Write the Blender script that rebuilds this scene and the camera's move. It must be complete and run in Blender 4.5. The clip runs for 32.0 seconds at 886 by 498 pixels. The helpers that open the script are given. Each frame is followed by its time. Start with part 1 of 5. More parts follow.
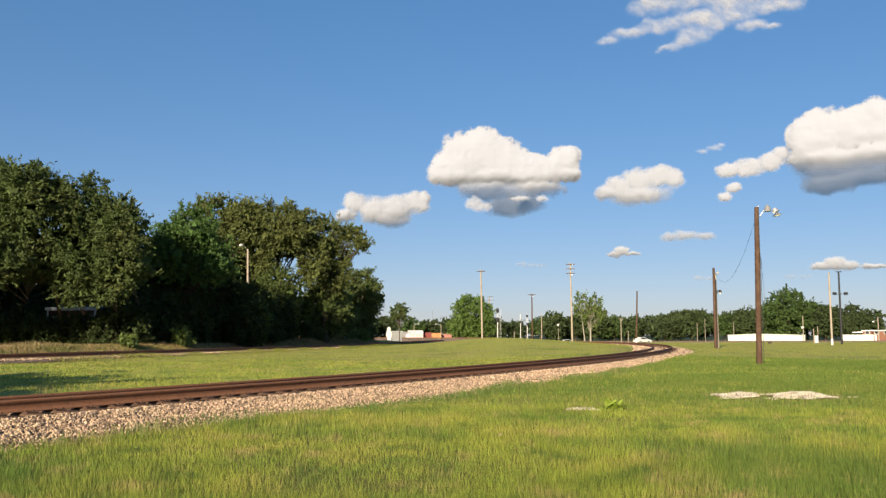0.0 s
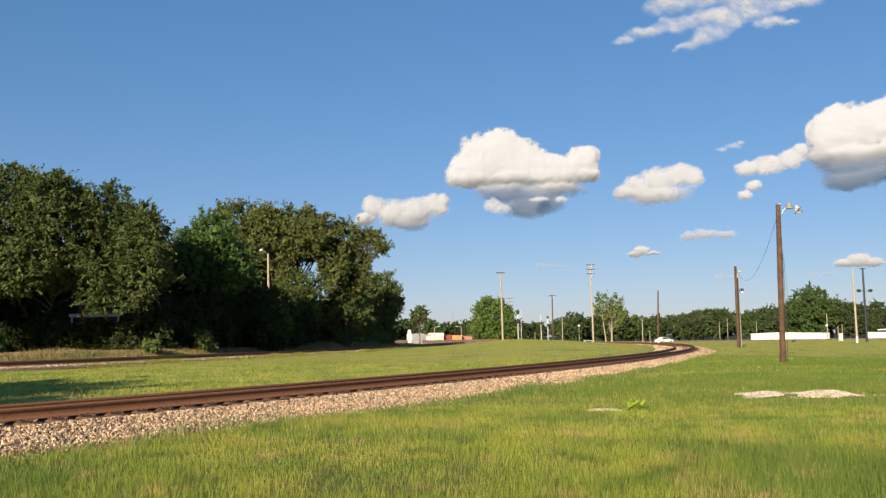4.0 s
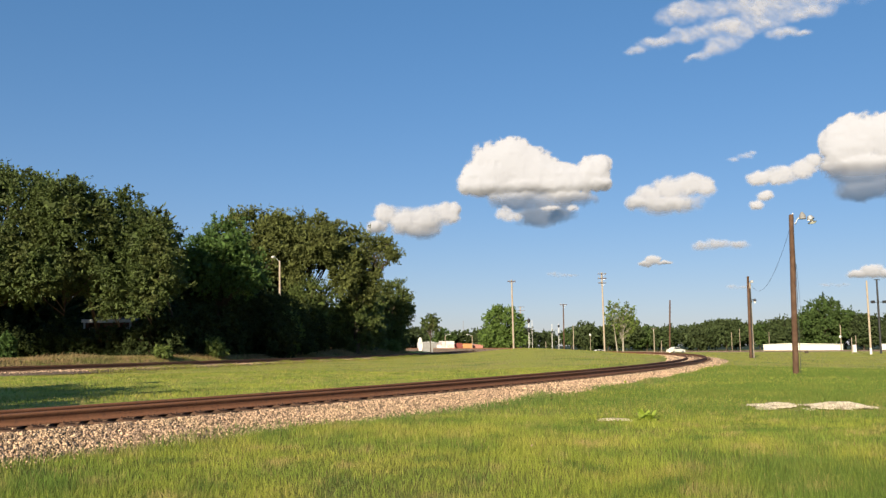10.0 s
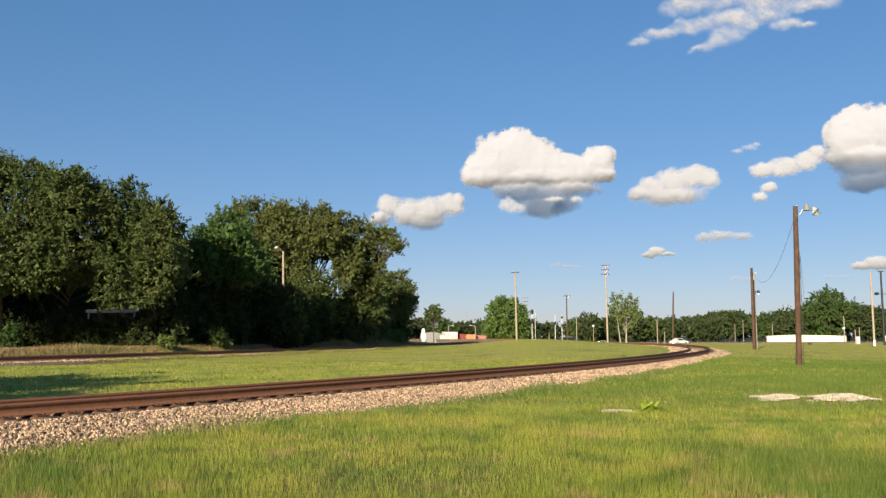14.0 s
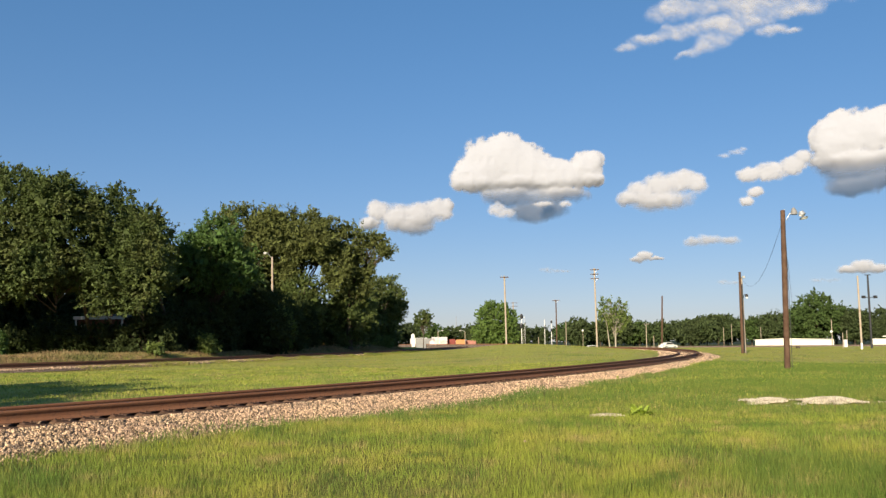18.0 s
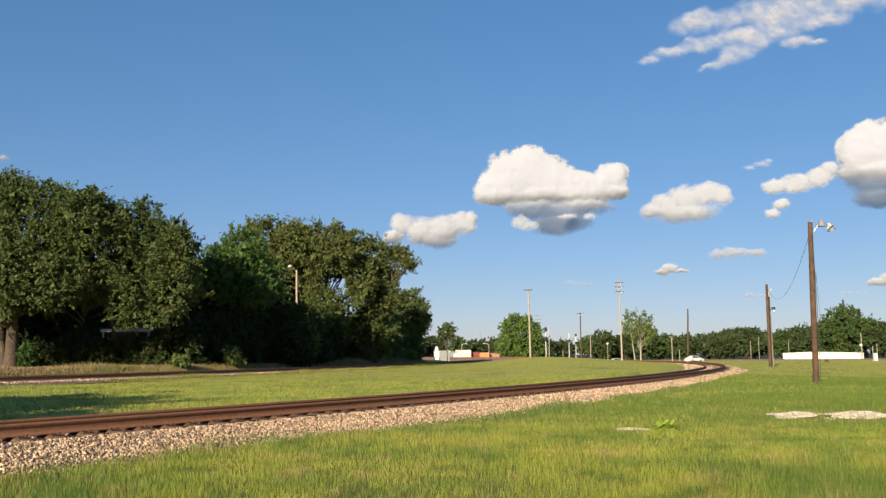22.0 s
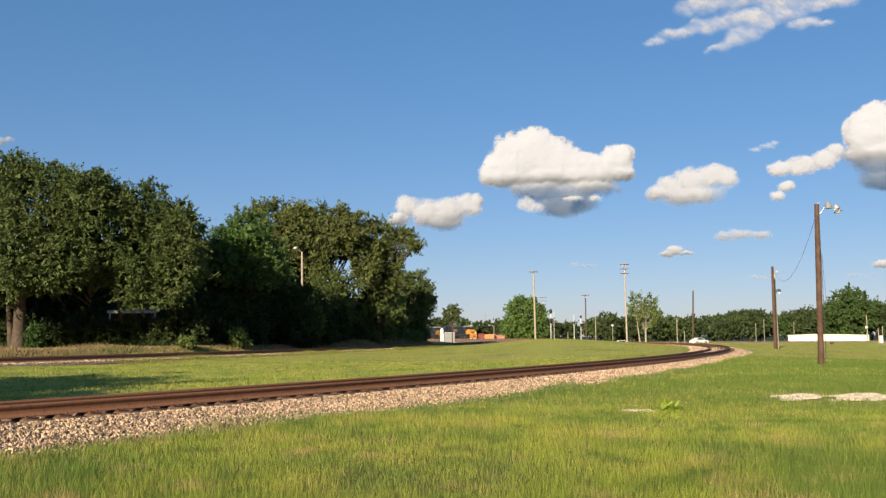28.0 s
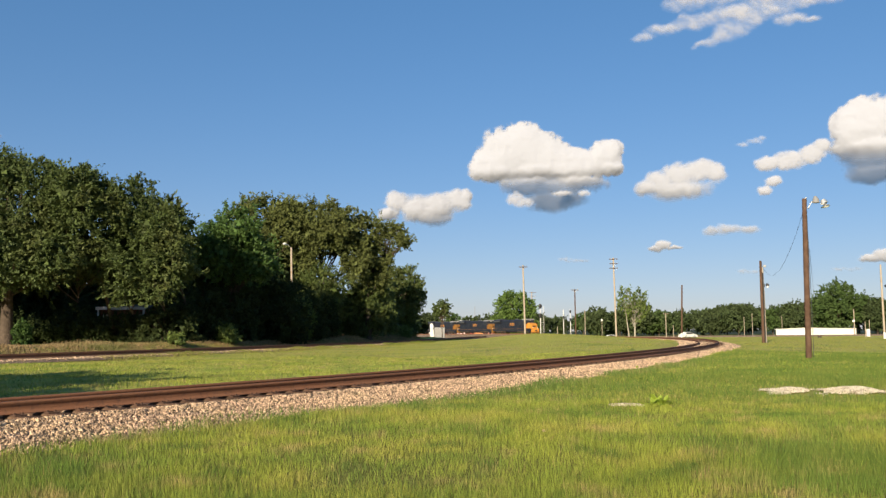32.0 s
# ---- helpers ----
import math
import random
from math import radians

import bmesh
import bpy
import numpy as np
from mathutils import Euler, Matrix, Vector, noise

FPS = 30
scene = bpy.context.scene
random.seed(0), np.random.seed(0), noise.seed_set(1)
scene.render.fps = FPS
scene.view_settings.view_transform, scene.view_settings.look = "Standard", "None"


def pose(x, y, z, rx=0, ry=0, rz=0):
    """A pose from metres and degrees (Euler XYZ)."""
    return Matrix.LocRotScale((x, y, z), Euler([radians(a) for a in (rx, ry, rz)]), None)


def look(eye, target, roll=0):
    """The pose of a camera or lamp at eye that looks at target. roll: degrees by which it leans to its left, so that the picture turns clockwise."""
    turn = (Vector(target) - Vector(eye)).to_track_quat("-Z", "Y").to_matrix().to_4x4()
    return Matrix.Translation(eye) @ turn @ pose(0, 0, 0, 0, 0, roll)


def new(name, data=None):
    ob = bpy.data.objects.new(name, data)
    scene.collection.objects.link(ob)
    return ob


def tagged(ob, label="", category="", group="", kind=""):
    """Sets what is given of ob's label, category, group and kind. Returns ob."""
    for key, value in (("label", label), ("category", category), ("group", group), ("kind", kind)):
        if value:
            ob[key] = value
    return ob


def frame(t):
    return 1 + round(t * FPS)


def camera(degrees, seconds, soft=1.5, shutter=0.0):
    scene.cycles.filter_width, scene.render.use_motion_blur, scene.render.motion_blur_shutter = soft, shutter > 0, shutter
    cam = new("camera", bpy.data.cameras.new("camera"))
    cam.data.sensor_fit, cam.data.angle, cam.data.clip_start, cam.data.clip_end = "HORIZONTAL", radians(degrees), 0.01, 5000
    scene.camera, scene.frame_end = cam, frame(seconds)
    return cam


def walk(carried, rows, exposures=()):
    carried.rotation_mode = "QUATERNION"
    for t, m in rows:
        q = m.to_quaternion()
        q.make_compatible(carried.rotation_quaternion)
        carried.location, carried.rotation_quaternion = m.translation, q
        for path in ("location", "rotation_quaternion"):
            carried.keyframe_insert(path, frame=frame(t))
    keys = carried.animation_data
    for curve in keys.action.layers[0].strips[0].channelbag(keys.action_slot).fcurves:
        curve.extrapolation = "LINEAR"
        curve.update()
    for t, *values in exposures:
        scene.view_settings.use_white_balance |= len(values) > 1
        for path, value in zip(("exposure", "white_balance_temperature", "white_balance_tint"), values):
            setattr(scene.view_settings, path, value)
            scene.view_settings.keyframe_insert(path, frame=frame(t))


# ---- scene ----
cam = camera(54.93, 32.0, soft=1.4)
EYE = 1.6

# seconds, degrees turned to the right, tilted up, leaning
TURNS = [
    (0, 2.41, 5.80, -0.09), (0.5, 2.34, 5.75, -0.05), (1, 2.06, 5.63, -0.00), (1.5, 1.67, 5.59, 0.04),
    (2, 1.66, 5.74, 0.10), (2.5, 1.84, 5.88, 0.11), (3, 1.98, 5.94, 0.03), (3.5, 1.59, 6.01, -0.39),
    (5.5, 0.31, 5.69, -0.61), (6, 0.17, 5.72, -0.56), (6.5, -0.13, 5.90, -0.44), (7, -0.20, 6.02, -0.27),
    (7.5, -0.08, 6.22, -0.17), (8, -0.00, 6.31, -0.34), (8.5, 0.17, 6.50, -0.42), (9, 0.33, 6.61, -0.43),
    (9.5, 0.36, 6.59, -0.39), (10, 0.35, 6.51, -0.29), (10.5, 0.33, 6.44, -0.29), (11, 0.19, 6.45, -0.24),
    (11.5, 0.04, 6.46, -0.14), (12, 0.00, 6.35, 0.00), (12.5, -0.08, 6.18, 0.03), (13, -0.12, 6.01, -0.02),
    (13.5, 0.00, 5.96, -0.15), (14, 0.12, 5.90, -0.16), (14.5, 0.25, 5.87, -0.22), (16.5, 0.73, 6.35, -0.28),
    (17, 0.73, 6.37, -0.30), (17.5, 0.76, 6.33, -0.34), (18, 0.84, 6.24, -0.44), (18.5, 0.94, 6.22, -0.52),
    (19, 0.84, 6.37, -0.54), (19.5, 0.68, 6.56, -0.46), (20, 0.46, 6.79, -0.33), (20.5, 0.04, 6.93, -0.31),
    (21, -0.33, 7.01, -0.37), (21.5, -0.60, 7.07, -0.38), (22, -0.75, 7.11, -0.34), (22.5, -0.98, 7.11, -0.35),
    (23, -1.21, 7.08, -0.28), (23.5, -1.34, 6.99, -0.20), (24, -1.45, 6.87, -0.20), (24.5, -1.56, 6.80, -0.26),
    (25, -1.72, 6.67, -0.25), (25.5, -1.80, 6.38, -0.27), (27.5, -1.19, 5.99, -0.22), (28, -1.11, 5.89, -0.26),
    (28.5, -1.12, 5.84, -0.25), (29, -0.99, 5.81, -0.23), (29.5, -0.89, 5.78, -0.25), (30, -0.80, 5.65, -0.31),
    (30.5, -0.69, 5.61, -0.35), (31, -0.62, 5.62, -0.40), (31.5, -0.54, 5.63, -0.46), (32, -0.41, 5.57, -0.49),
]
walk(cam, [(t, pose(0, 0, EYE, 90 + up, 0, -right) @ pose(0, 0, 0, 0, 0, lean)) for t, right, up, lean in TURNS])

# ---- sky, sun, exposure ----
SUN_TURN, SUN_UP = radians(-158), radians(18)
world = bpy.data.worlds.new("sky")
scene.world = world
world.use_nodes = True
wn = world.node_tree.nodes
wl = world.node_tree.links
sky = wn.new("ShaderNodeTexSky")
sky.sky_type = "NISHITA"
sky.sun_disc = False
sky.sun_elevation, sky.sun_rotation = SUN_UP, SUN_TURN
sky.air_density, sky.dust_density, sky.ozone_density = 1.0, 0.2, 6.0
warmer, richer, haze, balance = (wn.new(k) for k in ("ShaderNodeMix", "ShaderNodeHueSaturation", "ShaderNodeGamma", "ShaderNodeMix"))
for node, tint in ((warmer, (1.25, 1.05, 1.0, 1)), (balance, (0.85, 0.88, 1.0, 1))):
    node.data_type, node.blend_type = "RGBA", "MULTIPLY"
    node.inputs[0].default_value, node.inputs[7].default_value = 1.0, tint
richer.inputs["Saturation"].default_value = 1.2
haze.inputs["Gamma"].default_value = 0.61
wl.new(sky.outputs[0], warmer.inputs[6])
wl.new(warmer.outputs[2], richer.inputs["Color"])
wl.new(richer.outputs[0], haze.inputs["Color"])
wl.new(haze.outputs[0], balance.inputs[6])
wl.new(balance.outputs[2], wn["Background"].inputs[0])
wn["Background"].inputs[1].default_value = 0.122
sun = new("sun", bpy.data.lights.new("sun", "SUN"))
sun.data.energy, sun.data.angle, sun.data.color = 5.0, radians(0.53), (1.0, 0.87, 0.66)
to_sun = Vector((math.sin(SUN_TURN) * math.cos(SUN_UP), math.cos(SUN_TURN) * math.cos(SUN_UP), math.sin(SUN_UP)))
sun.matrix_world = look(to_sun * 100, (0, 0, 0))
scene.view_settings.exposure = 0.85


# ---- materials ----
def material(name, color, rough=0.8, metal=0.0, spots=(), bump=0.0, bump_size=20.0, island=0.0, through_light=0.0, each=0.0, spec=0.3):
    """Base colour, with spots (colour, size in metres, contrast low, high) laid over it by noise, bump relief,
    variation from island to island or from object to object, and light shining through for leaves."""
    m = bpy.data.materials.new(name)
    m.use_nodes = True
    n, l = m.node_tree.nodes, m.node_tree.links
    b = n["Principled BSDF"]
    b.inputs["Roughness"].default_value, b.inputs["Metallic"].default_value = rough, metal
    b.inputs["Specular IOR Level"].default_value = spec
    place = n.new("ShaderNodeNewGeometry") if not each else n.new("ShaderNodeTexCoord")
    where = place.outputs["Position"] if not each else place.outputs["Object"]
    rgb = n.new("ShaderNodeRGB")
    rgb.outputs[0].default_value = (*color, 1)
    out = rgb.outputs[0]
    for tint, size, low, high in spots:
        tex = n.new("ShaderNodeTexNoise")
        tex.inputs["Scale"].default_value, tex.inputs["Detail"].default_value = 1 / size, 6
        tex.inputs["Roughness"].default_value = 0.62
        l.new(where, tex.inputs["Vector"])
        ramp = n.new("ShaderNodeMapRange")
        ramp.inputs["From Min"].default_value, ramp.inputs["From Max"].default_value = low, high
        l.new(tex.outputs["Fac"], ramp.inputs["Value"])
        mix = n.new("ShaderNodeMix")
        mix.data_type = "RGBA"
        l.new(ramp.outputs[0], mix.inputs[0])
        l.new(out, mix.inputs[6])
        mix.inputs[7].default_value = (*tint, 1)
        out = mix.outputs[2]
    if island or each:
        if island:
            rnd, amount = n.new("ShaderNodeNewGeometry").outputs["Random Per Island"], island
        else:
            rnd, amount = n.new("ShaderNodeObjectInfo").outputs["Random"], each
        span = n.new("ShaderNodeMapRange")
        span.inputs["To Min"].default_value, span.inputs["To Max"].default_value = 1 - amount, 1 + amount
        l.new(rnd, span.inputs["Value"])
        hsv = n.new("ShaderNodeHueSaturation")
        l.new(span.outputs[0], hsv.inputs["Value"])
        l.new(out, hsv.inputs["Color"])
        out = hsv.outputs[0]
    l.new(out, b.inputs["Base Color"])
    if bump:
        tex = n.new("ShaderNodeTexNoise")
        tex.inputs["Scale"].default_value, tex.inputs["Detail"].default_value = bump_size, 8
        l.new(where, tex.inputs["Vector"])
        bn = n.new("ShaderNodeBump")
        bn.inputs["Strength"].default_value, bn.inputs["Distance"].default_value = min(bump, 1), 0.02 * max(bump, 1)
        l.new(tex.outputs["Fac"], bn.inputs["Height"])
        l.new(bn.outputs[0], b.inputs["Normal"])
    if through_light:
        t = n.new("ShaderNodeBsdfTranslucent")
        l.new(out, t.inputs["Color"])
        mix = n.new("ShaderNodeMixShader")
        mix.inputs[0].default_value = through_light
        l.new(b.outputs[0], mix.inputs[1])
        l.new(t.outputs[0], mix.inputs[2])
        l.new(mix.outputs[0], n["Material Output"].inputs["Surface"])
    return m


M = {}
GRASS_SPOTS = [((0.33, 0.31, 0.062), 2.2, 0.46, 0.64), ((0.13, 0.195, 0.032), 2.6, 0.46, 0.62), ((0.4, 0.3, 0.12), 0.55, 0.54, 0.68), ((0.085, 0.14, 0.026), 0.7, 0.52, 0.66)]
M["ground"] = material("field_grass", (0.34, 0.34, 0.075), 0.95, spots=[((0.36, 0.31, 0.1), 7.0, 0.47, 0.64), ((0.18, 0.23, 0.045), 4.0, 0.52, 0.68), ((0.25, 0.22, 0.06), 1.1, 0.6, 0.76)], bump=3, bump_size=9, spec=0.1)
M["blade"] = material("grass_blade", (0.26, 0.295, 0.044), 0.7, spots=GRASS_SPOTS, island=0.45, through_light=0.3, spec=0.2)
M["blade_far"] = material("far_grass_blade", (0.29, 0.3, 0.06), 0.7, spots=[((0.35, 0.29, 0.095), 6.0, 0.46, 0.66), ((0.2, 0.245, 0.05), 5.0, 0.48, 0.7)], island=0.08, through_light=0.5, spec=0.2)
M["patch_blade"] = material("deep_green_blade", (0.115, 0.17, 0.03), 0.7, spots=[((0.17, 0.2, 0.042), 1.6, 0.48, 0.66)], island=0.2, through_light=0.3, spec=0.2)
M["toe_blade"] = material("lush_blade", (0.14, 0.2, 0.045), 0.7, spots=[((0.27, 0.235, 0.085), 1.0, 0.47, 0.62), ((0.09, 0.14, 0.03), 0.6, 0.52, 0.66)], island=0.4, through_light=0.3, spec=0.2)
M["weed"] = material("weed_leaf", (0.36, 0.45, 0.06), 0.6, island=0.3, through_light=0.35)
M["straw"] = material("dry_straw", (0.34, 0.27, 0.1), 0.8, island=0.35, through_light=0.3)
M["verge"] = material("verge_straw", (0.29, 0.205, 0.1), 0.8, spots=[((0.18, 0.17, 0.06), 2.6, 0.5, 0.64), ((0.4, 0.27, 0.12), 5.0, 0.56, 0.68)], island=0.35, through_light=0.3)
M["dirt"] = material("red_dirt", (0.36, 0.165, 0.08), 0.95, spots=[((0.3, 0.22, 0.13), 1.1, 0.45, 0.65), ((0.12, 0.08, 0.05), 0.3, 0.55, 0.7)], bump=2, bump_size=6, spec=0.1)
M["bed"] = material("ballast_bed", (0.14, 0.095, 0.065), 0.95, spots=[((0.36, 0.26, 0.19), 0.06, 0.45, 0.6), ((0.1, 0.07, 0.055), 0.05, 0.55, 0.66), ((0.22, 0.17, 0.11), 1.4, 0.5, 0.7)], bump=4, bump_size=16, spec=0.1)
M["stone"] = material("ballast_stone", (0.52, 0.355, 0.23), 0.9, spots=[((0.36, 0.25, 0.17), 0.5, 0.5, 0.66), ((0.52, 0.37, 0.23), 0.9, 0.5, 0.66)], island=0.72, bump=1, bump_size=60, spec=0.2)
M["stone_single"] = material("ballast_stone_single", (0.5, 0.34, 0.22), 0.9, spots=[((0.25, 0.2, 0.17), 0.5, 0.5, 0.6)], each=0.6, bump=1, bump_size=60, spec=0.2)
M["gravel"] = material("pale_gravel", (0.64, 0.55, 0.42), 0.95, spots=[((0.28, 0.22, 0.15), 0.25, 0.5, 0.7)], island=0.3, bump=2, bump_size=30, spec=0.1)
M["plate"] = material("dark_tie_plate", (0.075, 0.04, 0.026), 0.85, spots=[((0.12, 0.06, 0.035), 0.1, 0.5, 0.7)])
M["rail"] = material("rusty_rail", (0.23, 0.1, 0.05), 0.8, 0.0, spots=[((0.24, 0.11, 0.055), 0.4, 0.45, 0.7), ((0.12, 0.06, 0.04), 0.07, 0.52, 0.75)], bump=0.4, bump_size=50)
M["rail_top"] = material("worn_rail_head", (0.13, 0.075, 0.052), 0.75, 0.1, spots=[((0.24, 0.11, 0.06), 0.3, 0.45, 0.6)])
M["tie"] = material("weathered_tie", (0.085, 0.05, 0.034), 0.95, spots=[((0.15, 0.095, 0.06), 0.25, 0.5, 0.7)], bump=1.5, bump_size=25, each=0.4, spec=0.1)
M["pole"] = material("creosote_pole", (0.082, 0.048, 0.032), 0.9, spots=[((0.13, 0.08, 0.054), 0.35, 0.45, 0.7), ((0.05, 0.03, 0.022), 0.12, 0.55, 0.75)], bump=1, bump_size=30, spec=0.1)
M["pole_pale"] = material("bleached_pole", (0.36, 0.3, 0.235), 0.9, spots=[((0.3, 0.21, 0.13), 0.5, 0.5, 0.7)], bump=1, bump_size=30, spec=0.1)
M["bark"] = material("bark", (0.07, 0.052, 0.038), 0.95, spots=[((0.11, 0.082, 0.06), 0.3, 0.45, 0.65), ((0.06, 0.045, 0.035), 0.12, 0.55, 0.7)], bump=3, bump_size=10, spec=0.1)
M["bark_pale"] = material("pale_bark", (0.3, 0.27, 0.215), 0.9, spots=[((0.28, 0.24, 0.18), 0.4, 0.5, 0.7)], bump=1, bump_size=10, spec=0.1)
LEAF_SPOTS = [((0.085, 0.095, 0.027), 2.4, 0.5, 0.68)]
M["leaf"] = material("oak_leaf", (0.07, 0.096, 0.026), 0.65, spots=LEAF_SPOTS, island=0.38, through_light=0.22, spec=0.25)
# leaf_dark has the grove's shade put into its colour; leaf_sunny is the lit counterpart
M["leaf_dark"] = material("shade_darkened_leaf", (0.036, 0.05, 0.017), 0.7, spots=[((0.052, 0.07, 0.022), 1.6, 0.52, 0.7)], island=0.4, through_light=0.15, spec=0.1)
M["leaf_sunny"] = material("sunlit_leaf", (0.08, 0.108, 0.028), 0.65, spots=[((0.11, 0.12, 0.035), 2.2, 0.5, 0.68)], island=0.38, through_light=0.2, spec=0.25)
M["leaf_bright"] = material("fresh_leaf", (0.072, 0.125, 0.03), 0.6, spots=[((0.03, 0.066, 0.014), 1.5, 0.5, 0.7)], island=0.4, through_light=0.25, spec=0.25)
M["leaf_lime"] = material("spring_leaf", (0.115, 0.175, 0.04), 0.6, spots=[((0.1, 0.17, 0.03), 2.5, 0.5, 0.7)], island=0.4, through_light=0.3, spec=0.25)
M["leaf_pine"] = material("pine_needle", (0.098, 0.113, 0.032), 0.75, spots=LEAF_SPOTS, island=0.4, through_light=0.15, spec=0.2)
M["leaf_light"] = material("airy_leaf", (0.14, 0.185, 0.045), 0.6, island=0.4, through_light=0.35, spec=0.25)
M["leaf_far"] = material("woodland_leaf", (0.056, 0.075, 0.03), 0.8, spots=[((0.05, 0.072, 0.026), 9, 0.45, 0.65)], island=0.45, through_light=0.15, spec=0.1)
M["leaf_wood"] = material("woodland_leaf_fresh", (0.065, 0.1, 0.03), 0.8, spots=[((0.06, 0.1, 0.028), 6, 0.45, 0.65)], island=0.45, through_light=0.2, spec=0.1)
M["white"] = material("white_sheet_metal", (0.62, 0.575, 0.49), 0.6, spots=[((0.53, 0.49, 0.42), 3.5, 0.5, 0.75)], bump=0.2, bump_size=3)
M["white_paint"] = material("white_paint", (0.64, 0.62, 0.58), 0.45, spots=[((0.5, 0.48, 0.45), 0.7, 0.55, 0.8)])
M["roof_grey"] = material("grey_roof", (0.3, 0.29, 0.28), 0.8, spots=[((0.2, 0.19, 0.18), 1.2, 0.5, 0.7)], bump=0.6, bump_size=8)
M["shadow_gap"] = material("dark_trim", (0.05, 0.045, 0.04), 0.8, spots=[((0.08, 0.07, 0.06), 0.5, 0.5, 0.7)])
M["brick"] = material("red_brick", (0.2, 0.095, 0.062), 0.9, spots=[((0.15, 0.07, 0.05), 0.4, 0.5, 0.7)], bump=1, bump_size=12)
M["black"] = material("black_paint", (0.02, 0.02, 0.022), 0.5, spots=[((0.045, 0.042, 0.04), 0.3, 0.5, 0.7)])
M["steel"] = material("galvanised_steel", (0.5, 0.5, 0.49), 0.5, 0.6, spots=[((0.36, 0.36, 0.35), 0.4, 0.5, 0.7)])
M["grey_box"] = material("silver_enclosure", (0.2, 0.195, 0.19), 0.6, 0.0, spots=[((0.25, 0.245, 0.24), 0.8, 0.5, 0.7)])
M["glass"] = material("dark_glass", (0.03, 0.035, 0.04), 0.08, spec=0.6)
M["tyre"] = material("rubber_tyre", (0.025, 0.025, 0.025), 0.85)
M["lens_clear"] = material("lamp_glass", (0.75, 0.75, 0.7), 0.15, spec=0.6)
M["wire"] = material("cable", (0.04, 0.04, 0.045), 0.7)
M["navy"] = material("navy_locomotive_paint", (0.012, 0.015, 0.024), 0.5, spots=[((0.028, 0.028, 0.03), 1.6, 0.5, 0.72)])
M["yellow"] = material("golden_yellow_paint", (0.5, 0.21, 0.035), 0.5, spots=[((0.5, 0.22, 0.03), 0.8, 0.55, 0.75)])
M["yellow_dull"] = material("dull_gold_paint", (0.22, 0.1, 0.022), 0.6, spots=[((0.1, 0.06, 0.03), 0.7, 0.48, 0.7)])
M["emblem"] = material("faded_gold_emblem", (0.3, 0.13, 0.03), 0.6, spots=[((0.05, 0.04, 0.05), 0.5, 0.46, 0.6)])
M["engine_roof"] = material("sooty_roof", (0.05, 0.055, 0.06), 0.6, spots=[((0.11, 0.11, 0.11), 0.9, 0.5, 0.7)])
M["bogie"] = material("dirty_truck", (0.06, 0.045, 0.035), 0.85, spots=[((0.13, 0.09, 0.06), 0.5, 0.5, 0.7)])
M["box_red"] = material("red_container", (0.36, 0.16, 0.12), 0.6, spots=[((0.28, 0.12, 0.1), 1.2, 0.5, 0.7)])
M["box_pink"] = material("faded_red_container", (0.62, 0.34, 0.3), 0.7, spots=[((0.72, 0.62, 0.58), 2.0, 0.42, 0.6)])
M["box_white"] = material("white_container", (0.5, 0.47, 0.46), 0.6, spots=[((0.55, 0.5, 0.47), 1.5, 0.5, 0.7)])
M["box_orange"] = material("orange_container", (0.52, 0.22, 0.08), 0.6, spots=[((0.42, 0.18, 0.08), 1.5, 0.5, 0.7)])
M["box_maroon"] = material("maroon_container", (0.2, 0.045, 0.035), 0.6, spots=[((0.14, 0.04, 0.03), 1.5, 0.5, 0.7)])
M["bird"] = material("black_feather", (0.005, 0.005, 0.007), 0.9, island=0.3, spec=0.05)
M["red_lens"] = material("unlit_signal_lens", (0.08, 0.02, 0.02), 0.2, spec=0.6)


def vapour(name, color):
    """Matt white vapour that thins out towards the rim of a cloud."""
    m = bpy.data.materials.new(name)
    m.use_nodes = True
    n, l = m.node_tree.nodes, m.node_tree.links
    n.remove(n["Principled BSDF"])
    body, clear, mix, dense = (n.new(k) for k in ("ShaderNodeBsdfDiffuse", "ShaderNodeBsdfTransparent", "ShaderNodeMixShader", "ShaderNodeAttribute"))
    body.inputs["Color"].default_value = (*color, 1)
    dense.attribute_name = "cover"
    l.new(dense.outputs["Fac"], mix.inputs[0])
    l.new(clear.outputs[0], mix.inputs[1])
    l.new(body.outputs[0], mix.inputs[2])
    l.new(mix.outputs[0], n["Material Output"].inputs["Surface"])
    return m


M["cloud"] = vapour("cloud_vapour", (0.335, 0.345, 0.385))


def change_of_ground_tint(m, near, far, tint):
    """Another tint takes over with distance from the middle of the field: painted shade under the blades close by,
    woodland far out.
    """
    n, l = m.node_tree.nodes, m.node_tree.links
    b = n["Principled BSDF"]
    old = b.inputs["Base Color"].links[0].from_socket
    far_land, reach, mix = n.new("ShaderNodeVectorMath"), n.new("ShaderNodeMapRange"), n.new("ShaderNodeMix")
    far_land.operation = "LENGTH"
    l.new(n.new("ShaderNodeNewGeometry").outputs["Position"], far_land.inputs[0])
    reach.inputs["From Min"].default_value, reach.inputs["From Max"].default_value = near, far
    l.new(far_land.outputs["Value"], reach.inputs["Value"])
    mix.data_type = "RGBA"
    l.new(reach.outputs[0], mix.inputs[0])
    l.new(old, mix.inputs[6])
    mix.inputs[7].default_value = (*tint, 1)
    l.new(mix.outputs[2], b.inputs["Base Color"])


change_of_ground_tint(M["ground"], 300, 420, (0.035, 0.05, 0.03))
# darkens the nearby ground colour to stand for shade between the grass blades
change_of_ground_tint(M["ground"], 24, 9, (0.15, 0.14, 0.04))


